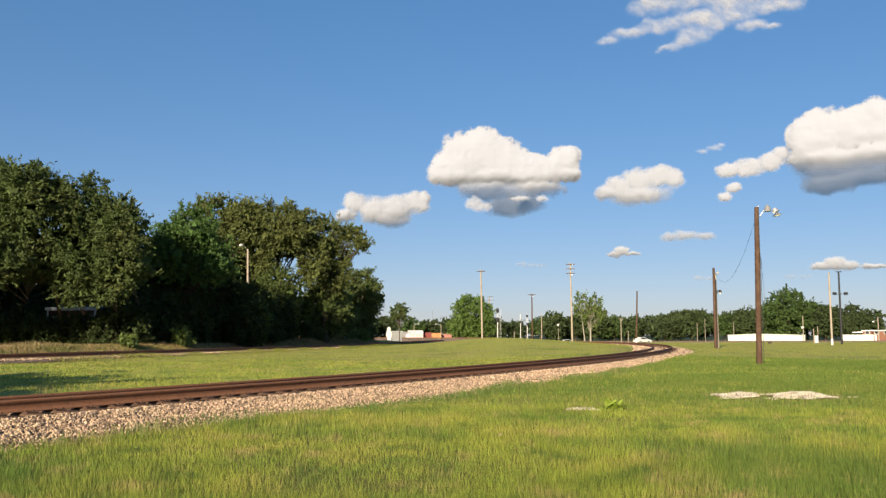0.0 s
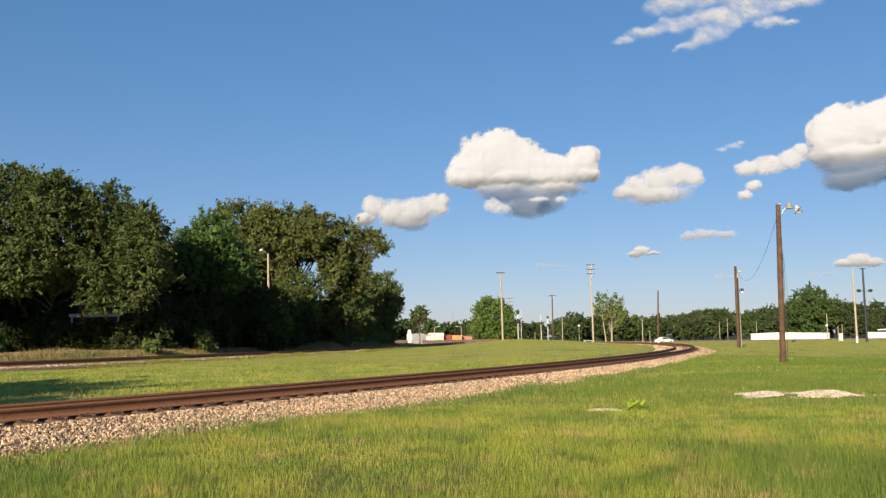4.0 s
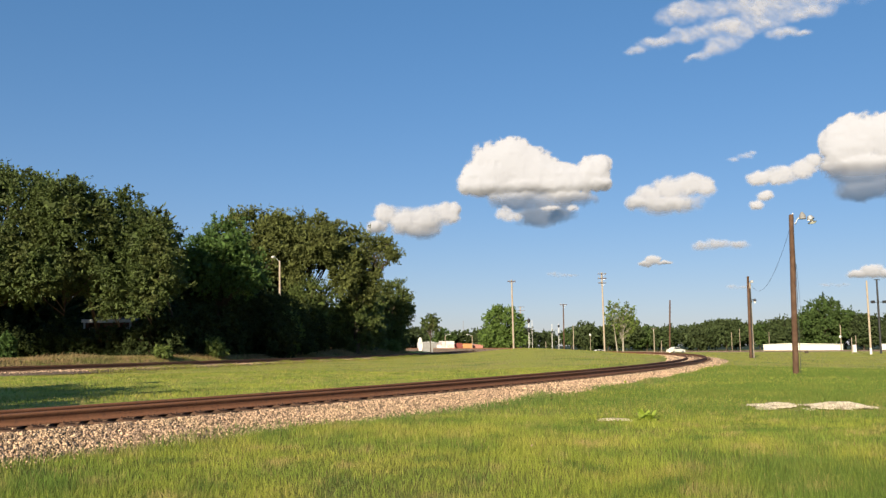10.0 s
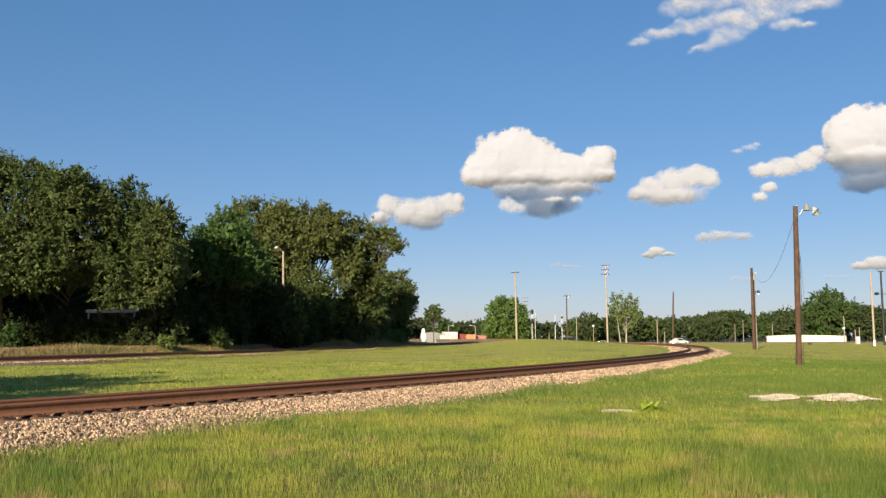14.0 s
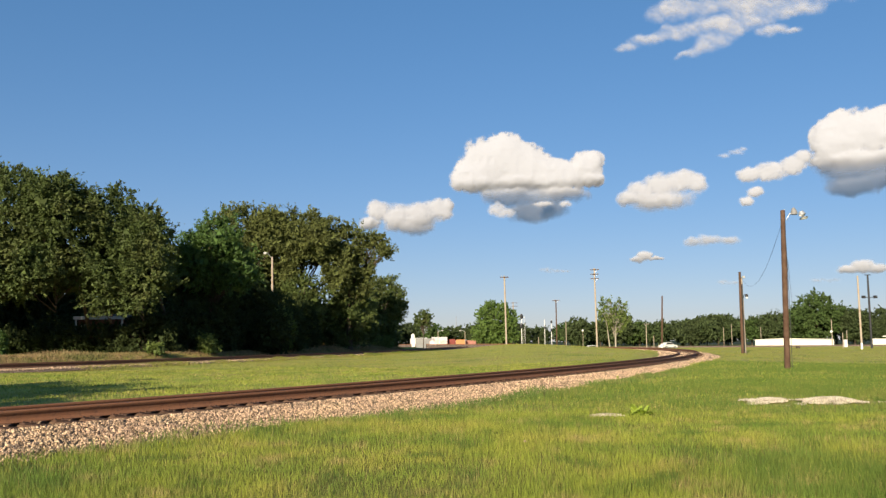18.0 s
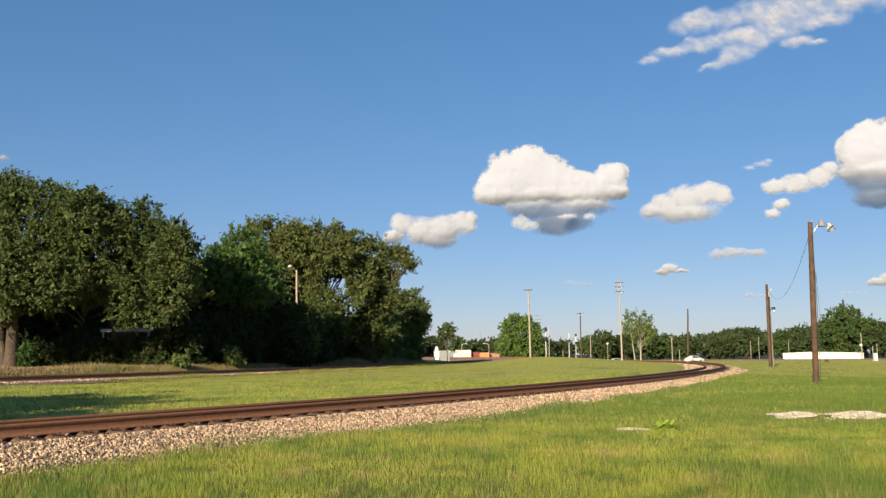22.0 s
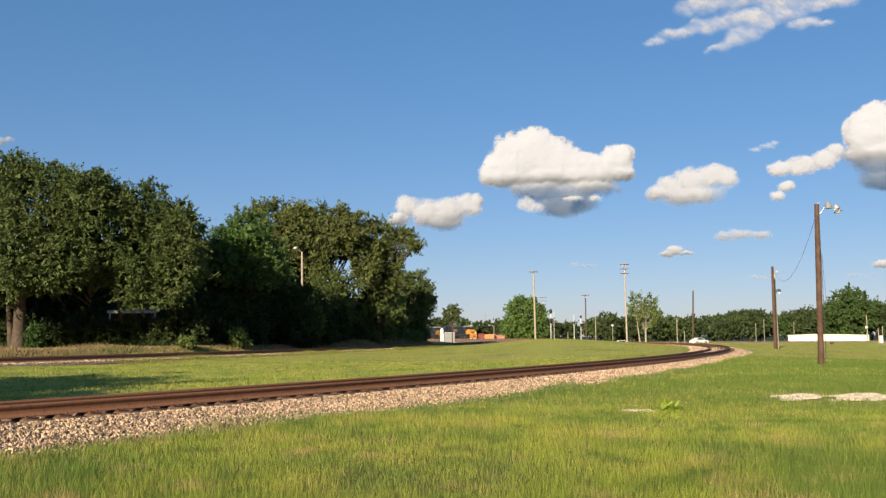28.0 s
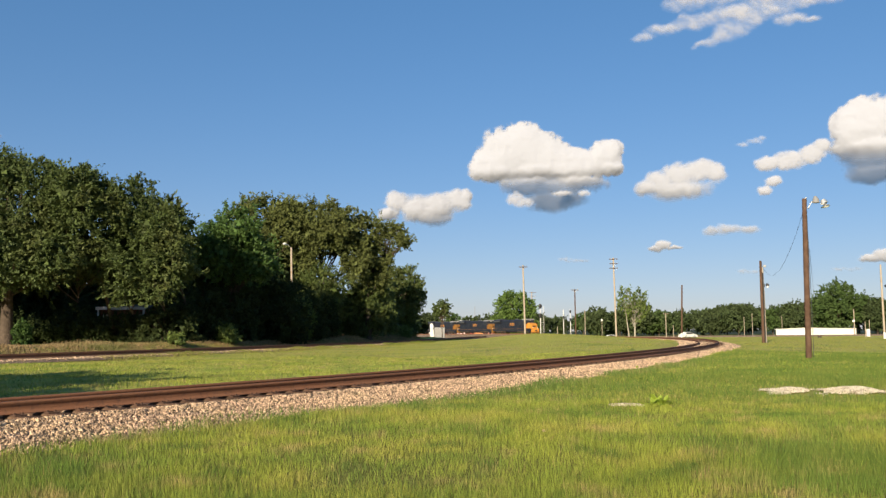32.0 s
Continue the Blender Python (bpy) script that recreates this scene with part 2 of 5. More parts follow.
# ---- building helpers ----
def mesh_np(name, co, quads=None, tris=None, smooth=False):
    """A mesh from arrays of corners, four-cornered and three-cornered faces."""
    me = bpy.data.meshes.new(name)
    co = np.asarray(co, dtype=np.float32)
    parts = [np.asarray(f, dtype=np.int32) for f in (quads, tris) if f is not None and len(f)]
    me.vertices.add(len(co))
    me.vertices.foreach_set("co", co.ravel())
    loops = np.concatenate([f.ravel() for f in parts])
    me.loops.add(len(loops))
    me.loops.foreach_set("vertex_index", loops)
    sizes = np.concatenate([np.full(len(f), f.shape[1], dtype=np.int32) for f in parts])
    me.polygons.add(len(sizes))
    me.polygons.foreach_set("loop_start", np.concatenate([[0], np.cumsum(sizes)[:-1]]).astype(np.int32))
    me.update(calc_edges=True)
    if smooth:
        me.polygons.foreach_set("use_smooth", np.ones(len(sizes), dtype=bool))
    return me


class Shape:
    """Gathers boxes, tubes and turned forms into one mesh."""

    def __init__(self):
        self.v, self.f = [], []

    def add(self, verts, faces, m=None):
        k = len(self.v)
        self.v += [tuple(m @ Vector(p)) if m else tuple(p) for p in verts]
        self.f += [[k + i for i in f] for f in faces]
        return self

    def box(self, x, y, z, sx, sy, sz, m=None, bevel=0.0):
        """A box by its centre and size, with chamfered edges."""
        a, b, c = sx / 2, sy / 2, sz / 2
        if not bevel:
            vs = [(x + i * a, y + j * b, z + k * c) for i in (-1, 1) for j in (-1, 1) for k in (-1, 1)]
            return self.add(vs, [(0, 1, 3, 2), (4, 6, 7, 5), (0, 4, 5, 1), (2, 3, 7, 6), (0, 2, 6, 4), (1, 5, 7, 3)], m)
        bm = bmesh.new()
        bmesh.ops.create_cube(bm, size=1, matrix=Matrix.Translation((x, y, z)) @ Matrix.Diagonal((sx, sy, sz, 1)))
        bmesh.ops.bevel(bm, geom=bm.edges, offset=min(bevel, a, b, c) * 0.98, segments=1, affect="EDGES")
        bm.verts.index_update()
        self.add([v.co for v in bm.verts], [[v.index for v in f.verts] for f in bm.faces], m)
        bm.free()
        return self

    def tube(self, points, radii, sides=8, caps=True, m=None):
        """A round bar along points, with a radius at each."""
        pts = [Vector(p) for p in points]
        if not hasattr(radii, "__len__"):
            radii = [radii] * len(pts)
        vs, fs = [], []
        for i, p in enumerate(pts):
            d = (pts[min(i + 1, len(pts) - 1)] - pts[max(i - 1, 0)]).normalized()
            u = d.orthogonal().normalized() if abs(d.z) < 0.95 else Vector((1, 0, 0))
            u = (u - d * u.dot(d)).normalized()
            w = d.cross(u)
            vs += [p + (u * math.cos(2 * math.pi * j / sides) + w * math.sin(2 * math.pi * j / sides)) * radii[i] for j in range(sides)]
        for i in range(len(pts) - 1):
            fs += [(i * sides + j, i * sides + (j + 1) % sides, (i + 1) * sides + (j + 1) % sides, (i + 1) * sides + j) for j in range(sides)]
        if caps:
            fs += [tuple(range(sides - 1, -1, -1)), tuple(range((len(pts) - 1) * sides, len(pts) * sides))]
        return self.add(vs, fs, m)

    def prism(self, outline, axis, a, b, m=None):
        """An outline of (u, v) pushed from a to b along x, y or z."""
        def at(u, v, w):
            return {"x": (w, u, v), "y": (u, w, v), "z": (u, v, w)}[axis]
        n = len(outline)
        vs = [at(u, v, a) for u, v in outline] + [at(u, v, b) for u, v in outline]
        fs = [tuple(range(n)), tuple(range(2 * n - 1, n - 1, -1))]
        fs += [(i, i + n, (i + 1) % n + n, (i + 1) % n) for i in range(n)]
        return self.add(vs, fs, m)

    def ball(self, x, y, z, rx, ry=None, rz=None, rows=6, cols=10, m=None):
        ry, rz = ry or rx, rz or rx
        vs, fs = [(x, y, z + rz)], []
        for i in range(1, rows):
            e = math.pi * i / rows
            vs += [(x + rx * math.sin(e) * math.cos(2 * math.pi * j / cols), y + ry * math.sin(e) * math.sin(2 * math.pi * j / cols), z + rz * math.cos(e)) for j in range(cols)]
        vs.append((x, y, z - rz))
        fs += [(0, 1 + j, 1 + (j + 1) % cols) for j in range(cols)]
        for i in range(rows - 2):
            fs += [(1 + i * cols + j, 1 + (i + 1) * cols + j, 1 + (i + 1) * cols + (j + 1) % cols, 1 + i * cols + (j + 1) % cols) for j in range(cols)]
        k = 1 + (rows - 2) * cols
        fs += [(k + (j + 1) % cols, k + j, len(vs) - 1) for j in range(cols)]
        return self.add(vs, fs, m)

    def mesh(self, name, smooth=False):
        me = bpy.data.meshes.new(name)
        me.from_pydata(self.v, [], self.f)
        bm = bmesh.new()
        bm.from_mesh(me)
        bmesh.ops.recalc_face_normals(bm, faces=bm.faces)
        bm.to_mesh(me)
        bm.free()
        if smooth:
            me.shade_smooth()
            me.set_sharp_from_angle(angle=radians(40))
        me.update()
        return me


def part(name, shape, mat, parent, label="", smooth=False, m=None):
    """One mesh object under a thing or under a part."""
    me = shape.mesh(name, smooth) if isinstance(shape, Shape) else shape
    if not me.materials:
        me.materials.append(mat)
    ob = new(name, me)
    ob.parent = parent
    if m:
        ob.matrix_basis = m
    return tagged(ob, label)


def thing(name, x, y, z, label, category, group="", turn=0, kind=""):
    """An empty at the base of a thing, which carries its parts."""
    ob = new(name)
    ob.matrix_basis = pose(x, y, z, 0, 0, turn)
    ob.empty_display_size = 0.2
    return tagged(ob, label, category, group, kind)


def smooth_step(a, b, x):
    u = np.clip((x - a) / (b - a), 0, 1)
    return u * u * (3 - 2 * u)


# ---- lines of the tracks ----
def curve_line(x0, y0, h, s_from, s_to, step):
    """A line from heading h[0] (radians from straight ahead to the right) that bends by the further terms per 100 m."""
    s = np.arange(min(s_from, 0), s_to + step, step)
    u = s / 100
    head = sum(c * u ** i for i, c in enumerate(h))
    x, y = np.cumsum(np.sin(head)) * step, np.cumsum(np.cos(head)) * step
    k = np.argmin(abs(s))
    keep = s >= s_from
    return np.stack([x - x[k] + x0, y - y[k] + y0, head, s], 1)[keep]


RAIL_Z, GAUGE = 0.65, 1.505
NEAR_LINE = curve_line(-6.378, 12.55, (0.6046, -0.464, 0.0648, -0.1194), -24, 165, 0.254)
NEAR_LINE[:, 0] -= np.cos(NEAR_LINE[:, 2]) * GAUGE / 2
NEAR_LINE[:, 1] += np.sin(NEAR_LINE[:, 2]) * GAUGE / 2
FAR_LINE = curve_line(-22.7, 44.0, (0.42, -0.72, 0.7, -0.24), -40, 150, 0.254)


def nearest(line, x, y):
    """Distance from places to a line."""
    best = np.full(x.shape, 1e9)
    for px, py in line[::8, :2]:
        np.minimum(best, (x - px) ** 2 + (y - py) ** 2, out=best)
    return np.sqrt(best)


def far_side(x, y):
    """How far places lie beyond the far track, to its left; below zero on the field's side."""
    best, off = np.full(x.shape, 1e9), np.zeros(x.shape)
    for px, py, h, _ in FAR_LINE[::16]:
        d = (x - px) ** 2 + (y - py) ** 2
        closer = d < best
        best = np.where(closer, d, best)
        off = np.where(closer, (y - py) * math.sin(h) - (x - px) * math.cos(h), off)
    return off


def ground_z(x, y):
    """Height of the field, with a low bank beyond the far track."""
    x, y = np.asarray(x, dtype=float), np.asarray(y, dtype=float)
    r = np.hypot(x, y)
    z = 0.18 * smooth_step(4, 14, r) + 0.08 * smooth_step(20, 60, r) - 0.65 * smooth_step(110, 260, r)
    wide = np.where(x < 10, 5.5, 7.6)
    z = z + 1.05 * np.exp(-0.5 * ((x - 10) / wide) ** 2 - 0.5 * ((y - 92) / 26) ** 2)
    z = z + 0.64 * smooth_step(1.6, 4.0, far_side(x, y)) * smooth_step(20, 40, y) * smooth_step(185, 140, y)
    z = z + 0.05 * np.sin(x * 0.31 + 1) * np.sin(y * 0.23) * smooth_step(3, 20, r)
    return z


# ---- ground ----
def build_ground():
    angles = np.concatenate([np.arange(-180, -42, 3.0), np.arange(-42, 42, 0.5), np.arange(42, 180, 3.0)])
    radii = np.concatenate([[0.5, 1.5], np.geomspace(3, 400, 150), np.geomspace(450, 4600, 14)])
    a, r = np.meshgrid(np.radians(angles), radii, indexing="ij")
    x, y = np.sin(a) * r, np.cos(a) * r
    z = ground_z(x, y)
    for line in (NEAR_LINE, FAR_LINE):
        d = nearest(line, x, y)
        z = np.where(d < 2.6, np.minimum(z, RAIL_Z - 0.42), z)
    n, k = a.shape
    i, j = np.meshgrid(np.arange(n), np.arange(k - 1), indexing="ij")
    q = np.stack([i * k + j, ((i + 1) % n) * k + j, ((i + 1) % n) * k + j + 1, i * k + j + 1], -1).reshape(-1, 4)
    co = np.stack([x, y, z], -1).reshape(-1, 3)
    centre = len(co)
    co = np.vstack([co, [[0, 0, ground_z(0, 0)]]])
    tri = np.stack([np.arange(n) * k, np.full(n, centre), ((np.arange(n) + 1) % n) * k], -1)
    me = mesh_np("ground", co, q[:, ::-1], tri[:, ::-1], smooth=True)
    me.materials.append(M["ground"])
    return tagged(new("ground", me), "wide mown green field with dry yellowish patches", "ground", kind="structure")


ground = build_ground()


# ---- railway tracks ----
RAIL_PROFILE = [(-0.076, 0), (0.076, 0), (0.076, 0.012), (0.02, 0.03), (0.011, 0.06), (0.011, 0.125), (0.036, 0.142), (0.037, 0.172), (0.028, 0.186), (-0.028, 0.186), (-0.037, 0.172), (-0.036, 0.142), (-0.011, 0.125), (-0.011, 0.06), (-0.02, 0.03), (-0.076, 0.012)]


def sweep(name, line, profile, offset, z, closed=True):
    """A profile of (side, height) carried along a line, at an offset to its right and a height."""
    prof = np.array(profile)
    n, k = len(line), len(prof)
    c, s = np.cos(line[:, 2]), np.sin(line[:, 2])
    side = prof[None, :, 0] + offset
    co = np.stack([line[:, 0, None] + c[:, None] * side, line[:, 1, None] - s[:, None] * side, np.broadcast_to(prof[None, :, 1] + z, (n, k))], -1).reshape(-1, 3)
    i, j = np.meshgrid(np.arange(n - 1), np.arange(k if closed else k - 1), indexing="ij")
    q = np.stack([i * k + j, i * k + (j + 1) % k, (i + 1) * k + (j + 1) % k, (i + 1) * k + j], -1).reshape(-1, 4)
    return mesh_np(name, co, q)


def rock_meshes(count, seed):
    rng = np.random.default_rng(seed)
    bm = bmesh.new()
    bmesh.ops.create_icosphere(bm, subdivisions=1, radius=1)
    base = np.array([v.co[:] for v in bm.verts])
    bm.verts.index_update()
    tris = np.array([[v.index for v in f.verts] for f in bm.faces])
    bm.free()
    out = []
    for _ in range(count):
        v = base * rng.uniform(0.5, 1.2, (len(base), 1)) * rng.uniform(0.55, 1.35, (1, 3))
        out.append(v)
    return out, tris


ROCKS, ROCK_TRIS = rock_meshes(10, 3)
CHIP = np.array([(1, 0, 0), (-1, 0, 0), (0, 1, 0), (0, -1, 0), (0, 0, 1), (0, 0, -1)], dtype=float)
CHIP_TRIS = np.array([(0, 2, 4), (2, 1, 4), (1, 3, 4), (3, 0, 4), (2, 0, 5), (1, 2, 5), (3, 1, 5), (0, 3, 5)])
_chip_rng = np.random.default_rng(8)
CHIPS = np.stack([CHIP * _chip_rng.uniform(0.6, 1.25, (6, 3)) + _chip_rng.normal(size=(6, 3)) * 0.16 for _ in range(24)])


def scatter_rocks(name, places, sizes, seed):
    """Many broken stones in one mesh."""
    rng = np.random.default_rng(seed)
    n = len(places)
    base = CHIPS[rng.integers(0, len(CHIPS), n)]
    a = rng.uniform(0, 2 * np.pi, n)
    b = rng.uniform(-0.6, 0.6, n)
    c, s = np.cos(a)[:, None], np.sin(a)[:, None]
    x, y, z = base[..., 0], base[..., 1], base[..., 2]
    cb, sb = np.cos(b)[:, None], np.sin(b)[:, None]
    y, z = y * cb - z * sb, y * sb + z * cb
    co = np.stack([x * c - y * s, x * s + y * c, z], -1) * sizes[:, None, None] + places[:, None, :]
    k = base.shape[1]
    tri = (np.arange(n)[:, None, None] * k + CHIP_TRIS[None]).reshape(-1, 3)
    return mesh_np(name, co.reshape(-1, 3), None, tri)


def build_track(label, line, rail_z, cant):
    track = thing("railway_track", 0, 0, 0, label, "railway track", "railway tracks of the junction")
    foot = rail_z - 0.186
    inner = part("rail", sweep("rail", line[::4], RAIL_PROFILE, -GAUGE / 2, foot - cant), M["rail"], track, "rust-brown steel rail")
    outer = part("rail", sweep("rail", line[::4], RAIL_PROFILE, GAUGE / 2, foot), M["rail"], track, "rust-brown steel rail")
    for side, ob, dz in ((-1, inner, -cant), (1, outer, 0)):
        strip = [(-0.024, 0.1865), (0.024, 0.1865), (0.024, 0.1885), (-0.024, 0.1885)]
        part("running_surface", sweep("running_surface", line[::4], strip, side * GAUGE / 2, foot + dz), M["rail_top"], ob, "worn top of the rail head")
    return track, foot


track_near, foot_near = build_track("rust-brown single railway track curving away over pale ballast", NEAR_LINE, RAIL_Z, 0.05)
track_far, foot_far = build_track("rusty railway track running past the dark trees", FAR_LINE, RAIL_Z, 0.0)


def build_bed(name, line, label, toe_right, toe_left, wide=1.0):
    top = RAIL_Z - 0.222
    prof = [(-2.9, toe_left - 0.08), (-2.3, toe_left + 0.03), (-1.5, top - 0.02), (-0.95, top), (-0.85, top - 0.06), (0.62, top - 0.06), (1.0, top - 0.06), (1.16, top - 0.03), (1.42, top - 0.005), (1.55, top - 0.03), (1.9, top * 0.6 + toe_right * 0.4), (2.5, toe_right + 0.04), (2.95, toe_right - 0.09)]
    prof = [(o * wide if abs(o) > 1.2 else o, z) for o, z in prof]
    me = sweep(name, line[::8], prof, 0, 0, closed=False)
    me.materials.append(M["bed"])
    return tagged(new(name, me), label, "ballast", kind="structure"), np.array(prof)


bed_near, PROF_NEAR = build_bed("ballast_bed", NEAR_LINE, "sloping shoulder of pale pinkish crushed stone ballast", 0.19, 0.3)
bed_far, PROF_FAR = build_bed("ballast_bed", FAR_LINE, "low grey stone ballast under the far track", 0.34, 0.46, 0.8)


def along(line, s):
    """Places and headings at distances along a line."""
    return np.stack([np.interp(s, line[:, 3], line[:, k]) for k in range(3)], 1)


def lay_stones(bed, line, prof, s0, s1, side0, side1, density, size, seed, name="ballast_stones"):
    """Loose stones joined over a stretch of a bed."""
    rng = np.random.default_rng(seed)
    n = int(abs(s1 - s0) * (side1 - side0) * density)
    s, o = rng.uniform(s0, s1, n), rng.uniform(side0, side1, n)
    q = along(line, s)
    z = np.interp(o, prof[:, 0], prof[:, 1])
    place = np.stack([q[:, 0] + np.cos(q[:, 2]) * o, q[:, 1] - np.sin(q[:, 2]) * o, z + rng.uniform(-0.01, 0.02, n)], 1)
    me = scatter_rocks(name, place, rng.uniform(0.65, 1.45, n) * size, seed)
    part(name, me, M["stone"], bed)["kind"] = "stuff"


def lay_single_stones(bed, line, prof, s0, s1, side0, side1, count, size, seed):
    """Stones that can be picked up one by one."""
    rng = np.random.default_rng(seed)
    forms = [mesh_np("stone", v, None, ROCK_TRIS) for v in ROCKS]
    for me in forms:
        me.materials.append(M["stone_single"])
    for k in range(count):
        s, o = rng.uniform(s0, s1), rng.uniform(side0, side1)
        x, y, h = along(line, np.array([s]))[0]
        ob = new("stone", forms[k % len(forms)])
        ob.parent = bed
        z = float(np.interp(o, prof[:, 0], prof[:, 1])) + rng.uniform(0, 0.022)
        ob.matrix_basis = pose(x + math.cos(h) * o, y - math.sin(h) * o, z, rng.uniform(-40, 40), 0, rng.uniform(0, 360)) @ Matrix.Diagonal((*(size * rng.uniform(0.7, 1.5),) * 3, 1))


def lay_ties(track, line, foot, spacing, cant):
    """Timber ties; a steel plate and spikes on those at hand."""
    tie_mesh = Shape().box(0, 0, 0, 2.6, 0.23, 0.18, bevel=0.012).mesh("tie")
    tie_mesh.materials.append(M["tie"])
    plate_mesh = Shape().box(0, 0, 0, 0.36, 0.19, 0.02, bevel=0.005).box(0.1, 0.06, 0.02, 0.03, 0.03, 0.03).box(-0.1, -0.06, 0.02, 0.03, 0.03, 0.03).box(0.1, -0.06, 0.02, 0.03, 0.03, 0.03).mesh("tie_plate")
    plate_mesh.materials.append(M["plate"])
    s0 = line[0, 3]
    rng = random.Random(5)
    for k in range(int((line[-1, 3] - s0) / spacing)):
        x, y, h, s = line[min(int(k * spacing / 0.254), len(line) - 1)]
        ob = new("tie", tie_mesh)
        ob.parent = track
        ob.matrix_basis = pose(x, y, foot - 0.112 - cant / 2 + rng.uniform(-0.008, 0.0), 0, -math.degrees(math.atan2(cant, GAUGE)), -math.degrees(h) + rng.uniform(-1.2, 1.2)) @ Matrix.Translation((rng.uniform(-0.05, 0.05), 0, 0))
        if cant and -4 < s < 26:
            plate = new("tie_plate", plate_mesh)
            plate.parent = ob
            plate.matrix_basis = pose(GAUGE / 2, 0, 0.1)


# ---- leaves ----
def unit(v):
    return v / (np.linalg.norm(v, axis=-1, keepdims=True) + 1e-9)


def lobe_clumps(lobe, k, fill, rough, rng):
    """Tufts over the uneven outside of one lobe of a crown (x, y, z, half width, half height): centres, outward ways, sizes."""
    x, y, z, rx, rz = lobe
    rx, rz = max(0.4, rx - 0.8 * k), max(0.35, rz - 0.8 * k)
    area = 4 * math.pi * ((2 * (rx * rz) ** 1.6 + rx ** 3.2) / 3) ** (1 / 1.6)
    n = max(8, int(fill * area / (k * k * 1.35)))
    i = np.arange(n) + rng.random(n) * 0.7
    up = 1 - 2 * (i + 0.2) / (n + 0.6)
    turn = i * 2.39996 + rng.uniform(0, 6)
    flat = np.sqrt(np.clip(1 - up * up, 0, 1))
    d = np.stack([flat * np.cos(turn), flat * np.sin(turn), up], 1)
    uneven = np.zeros(n)
    for f in (2.2, 4.1, 6.5):
        w, ph = rng.normal(size=(3, 3)) * f, rng.uniform(0, 6, 3)
        uneven += np.sin(d @ w.T + ph).sum(1) / (3 * f ** 0.4)
    uneven = np.where(uneven < -0.12, uneven * 1.9, uneven * 0.7)
    full = (np.abs(d) ** 2.5).sum(1) ** (-1 / 2.5)
    r = full * (1 + rough * uneven) * np.where(rng.random(n) < 0.72, rng.uniform(0.86, 1.0, n), rng.uniform(0.5, 0.86, n))
    p = d * r[:, None] * (rx, rx, rz) + (x, y, z)
    return p, unit(d * (1 / rx, 1 / rx, 1 / rz)), k * rng.uniform(0.65, 1.3, n)


def tuft_leaves(p, out, k, sprays, leaves, droop, rng):
    """Leaves along twigs that fan out of each tuft: centres, ways along the twig, facings."""
    n = len(p)
    head = unit(out[:, None] * 0.62 + rng.normal(size=(n, sprays, 3)) * 0.62 + (0, 0, 0.12 - droop))
    length = (k[:, None] * rng.uniform(0.6, 1.25, (n, sprays)))[..., None]
    root = p[:, None] + rng.normal(size=(n, sprays, 3)) * 0.28 * k[:, None, None]
    t = rng.uniform(0.1, 1.0, (n, sprays, leaves))[..., None]
    c = root[:, :, None] + head[:, :, None] * length[:, :, None] * t + rng.normal(size=(n, sprays, leaves, 3)) * (0.085 * k)[:, None, None, None]
    c[..., 2] -= (droop * 0.9 * length[:, :, None] * t * t)[..., 0]
    way = unit(head[:, :, None] + rng.normal(size=c.shape) * 0.55)
    face = unit(rng.normal(size=c.shape) * 0.55 + out[:, None, None] * 0.45 + (0, 0, 0.5))
    return c.reshape(-1, 3), way.reshape(-1, 3), face.reshape(-1, 3)


def leaf_mesh(name, c, way, face, size, rng):
    """Pointed three-cornered leaves that lie along their twigs."""
    n = len(c)
    side = unit(np.cross(face, way))
    s = (size * rng.uniform(0.6, 1.4, n))[:, None]
    co = np.stack([c - way * s * 0.75 + side * s * 0.12, c - side * s * 0.5 + way * s * 0.15, c + way * s * 0.85 + side * s * 0.3], 1).reshape(-1, 3)
    return mesh_np(name, co, None, np.arange(n * 3).reshape(-1, 3))


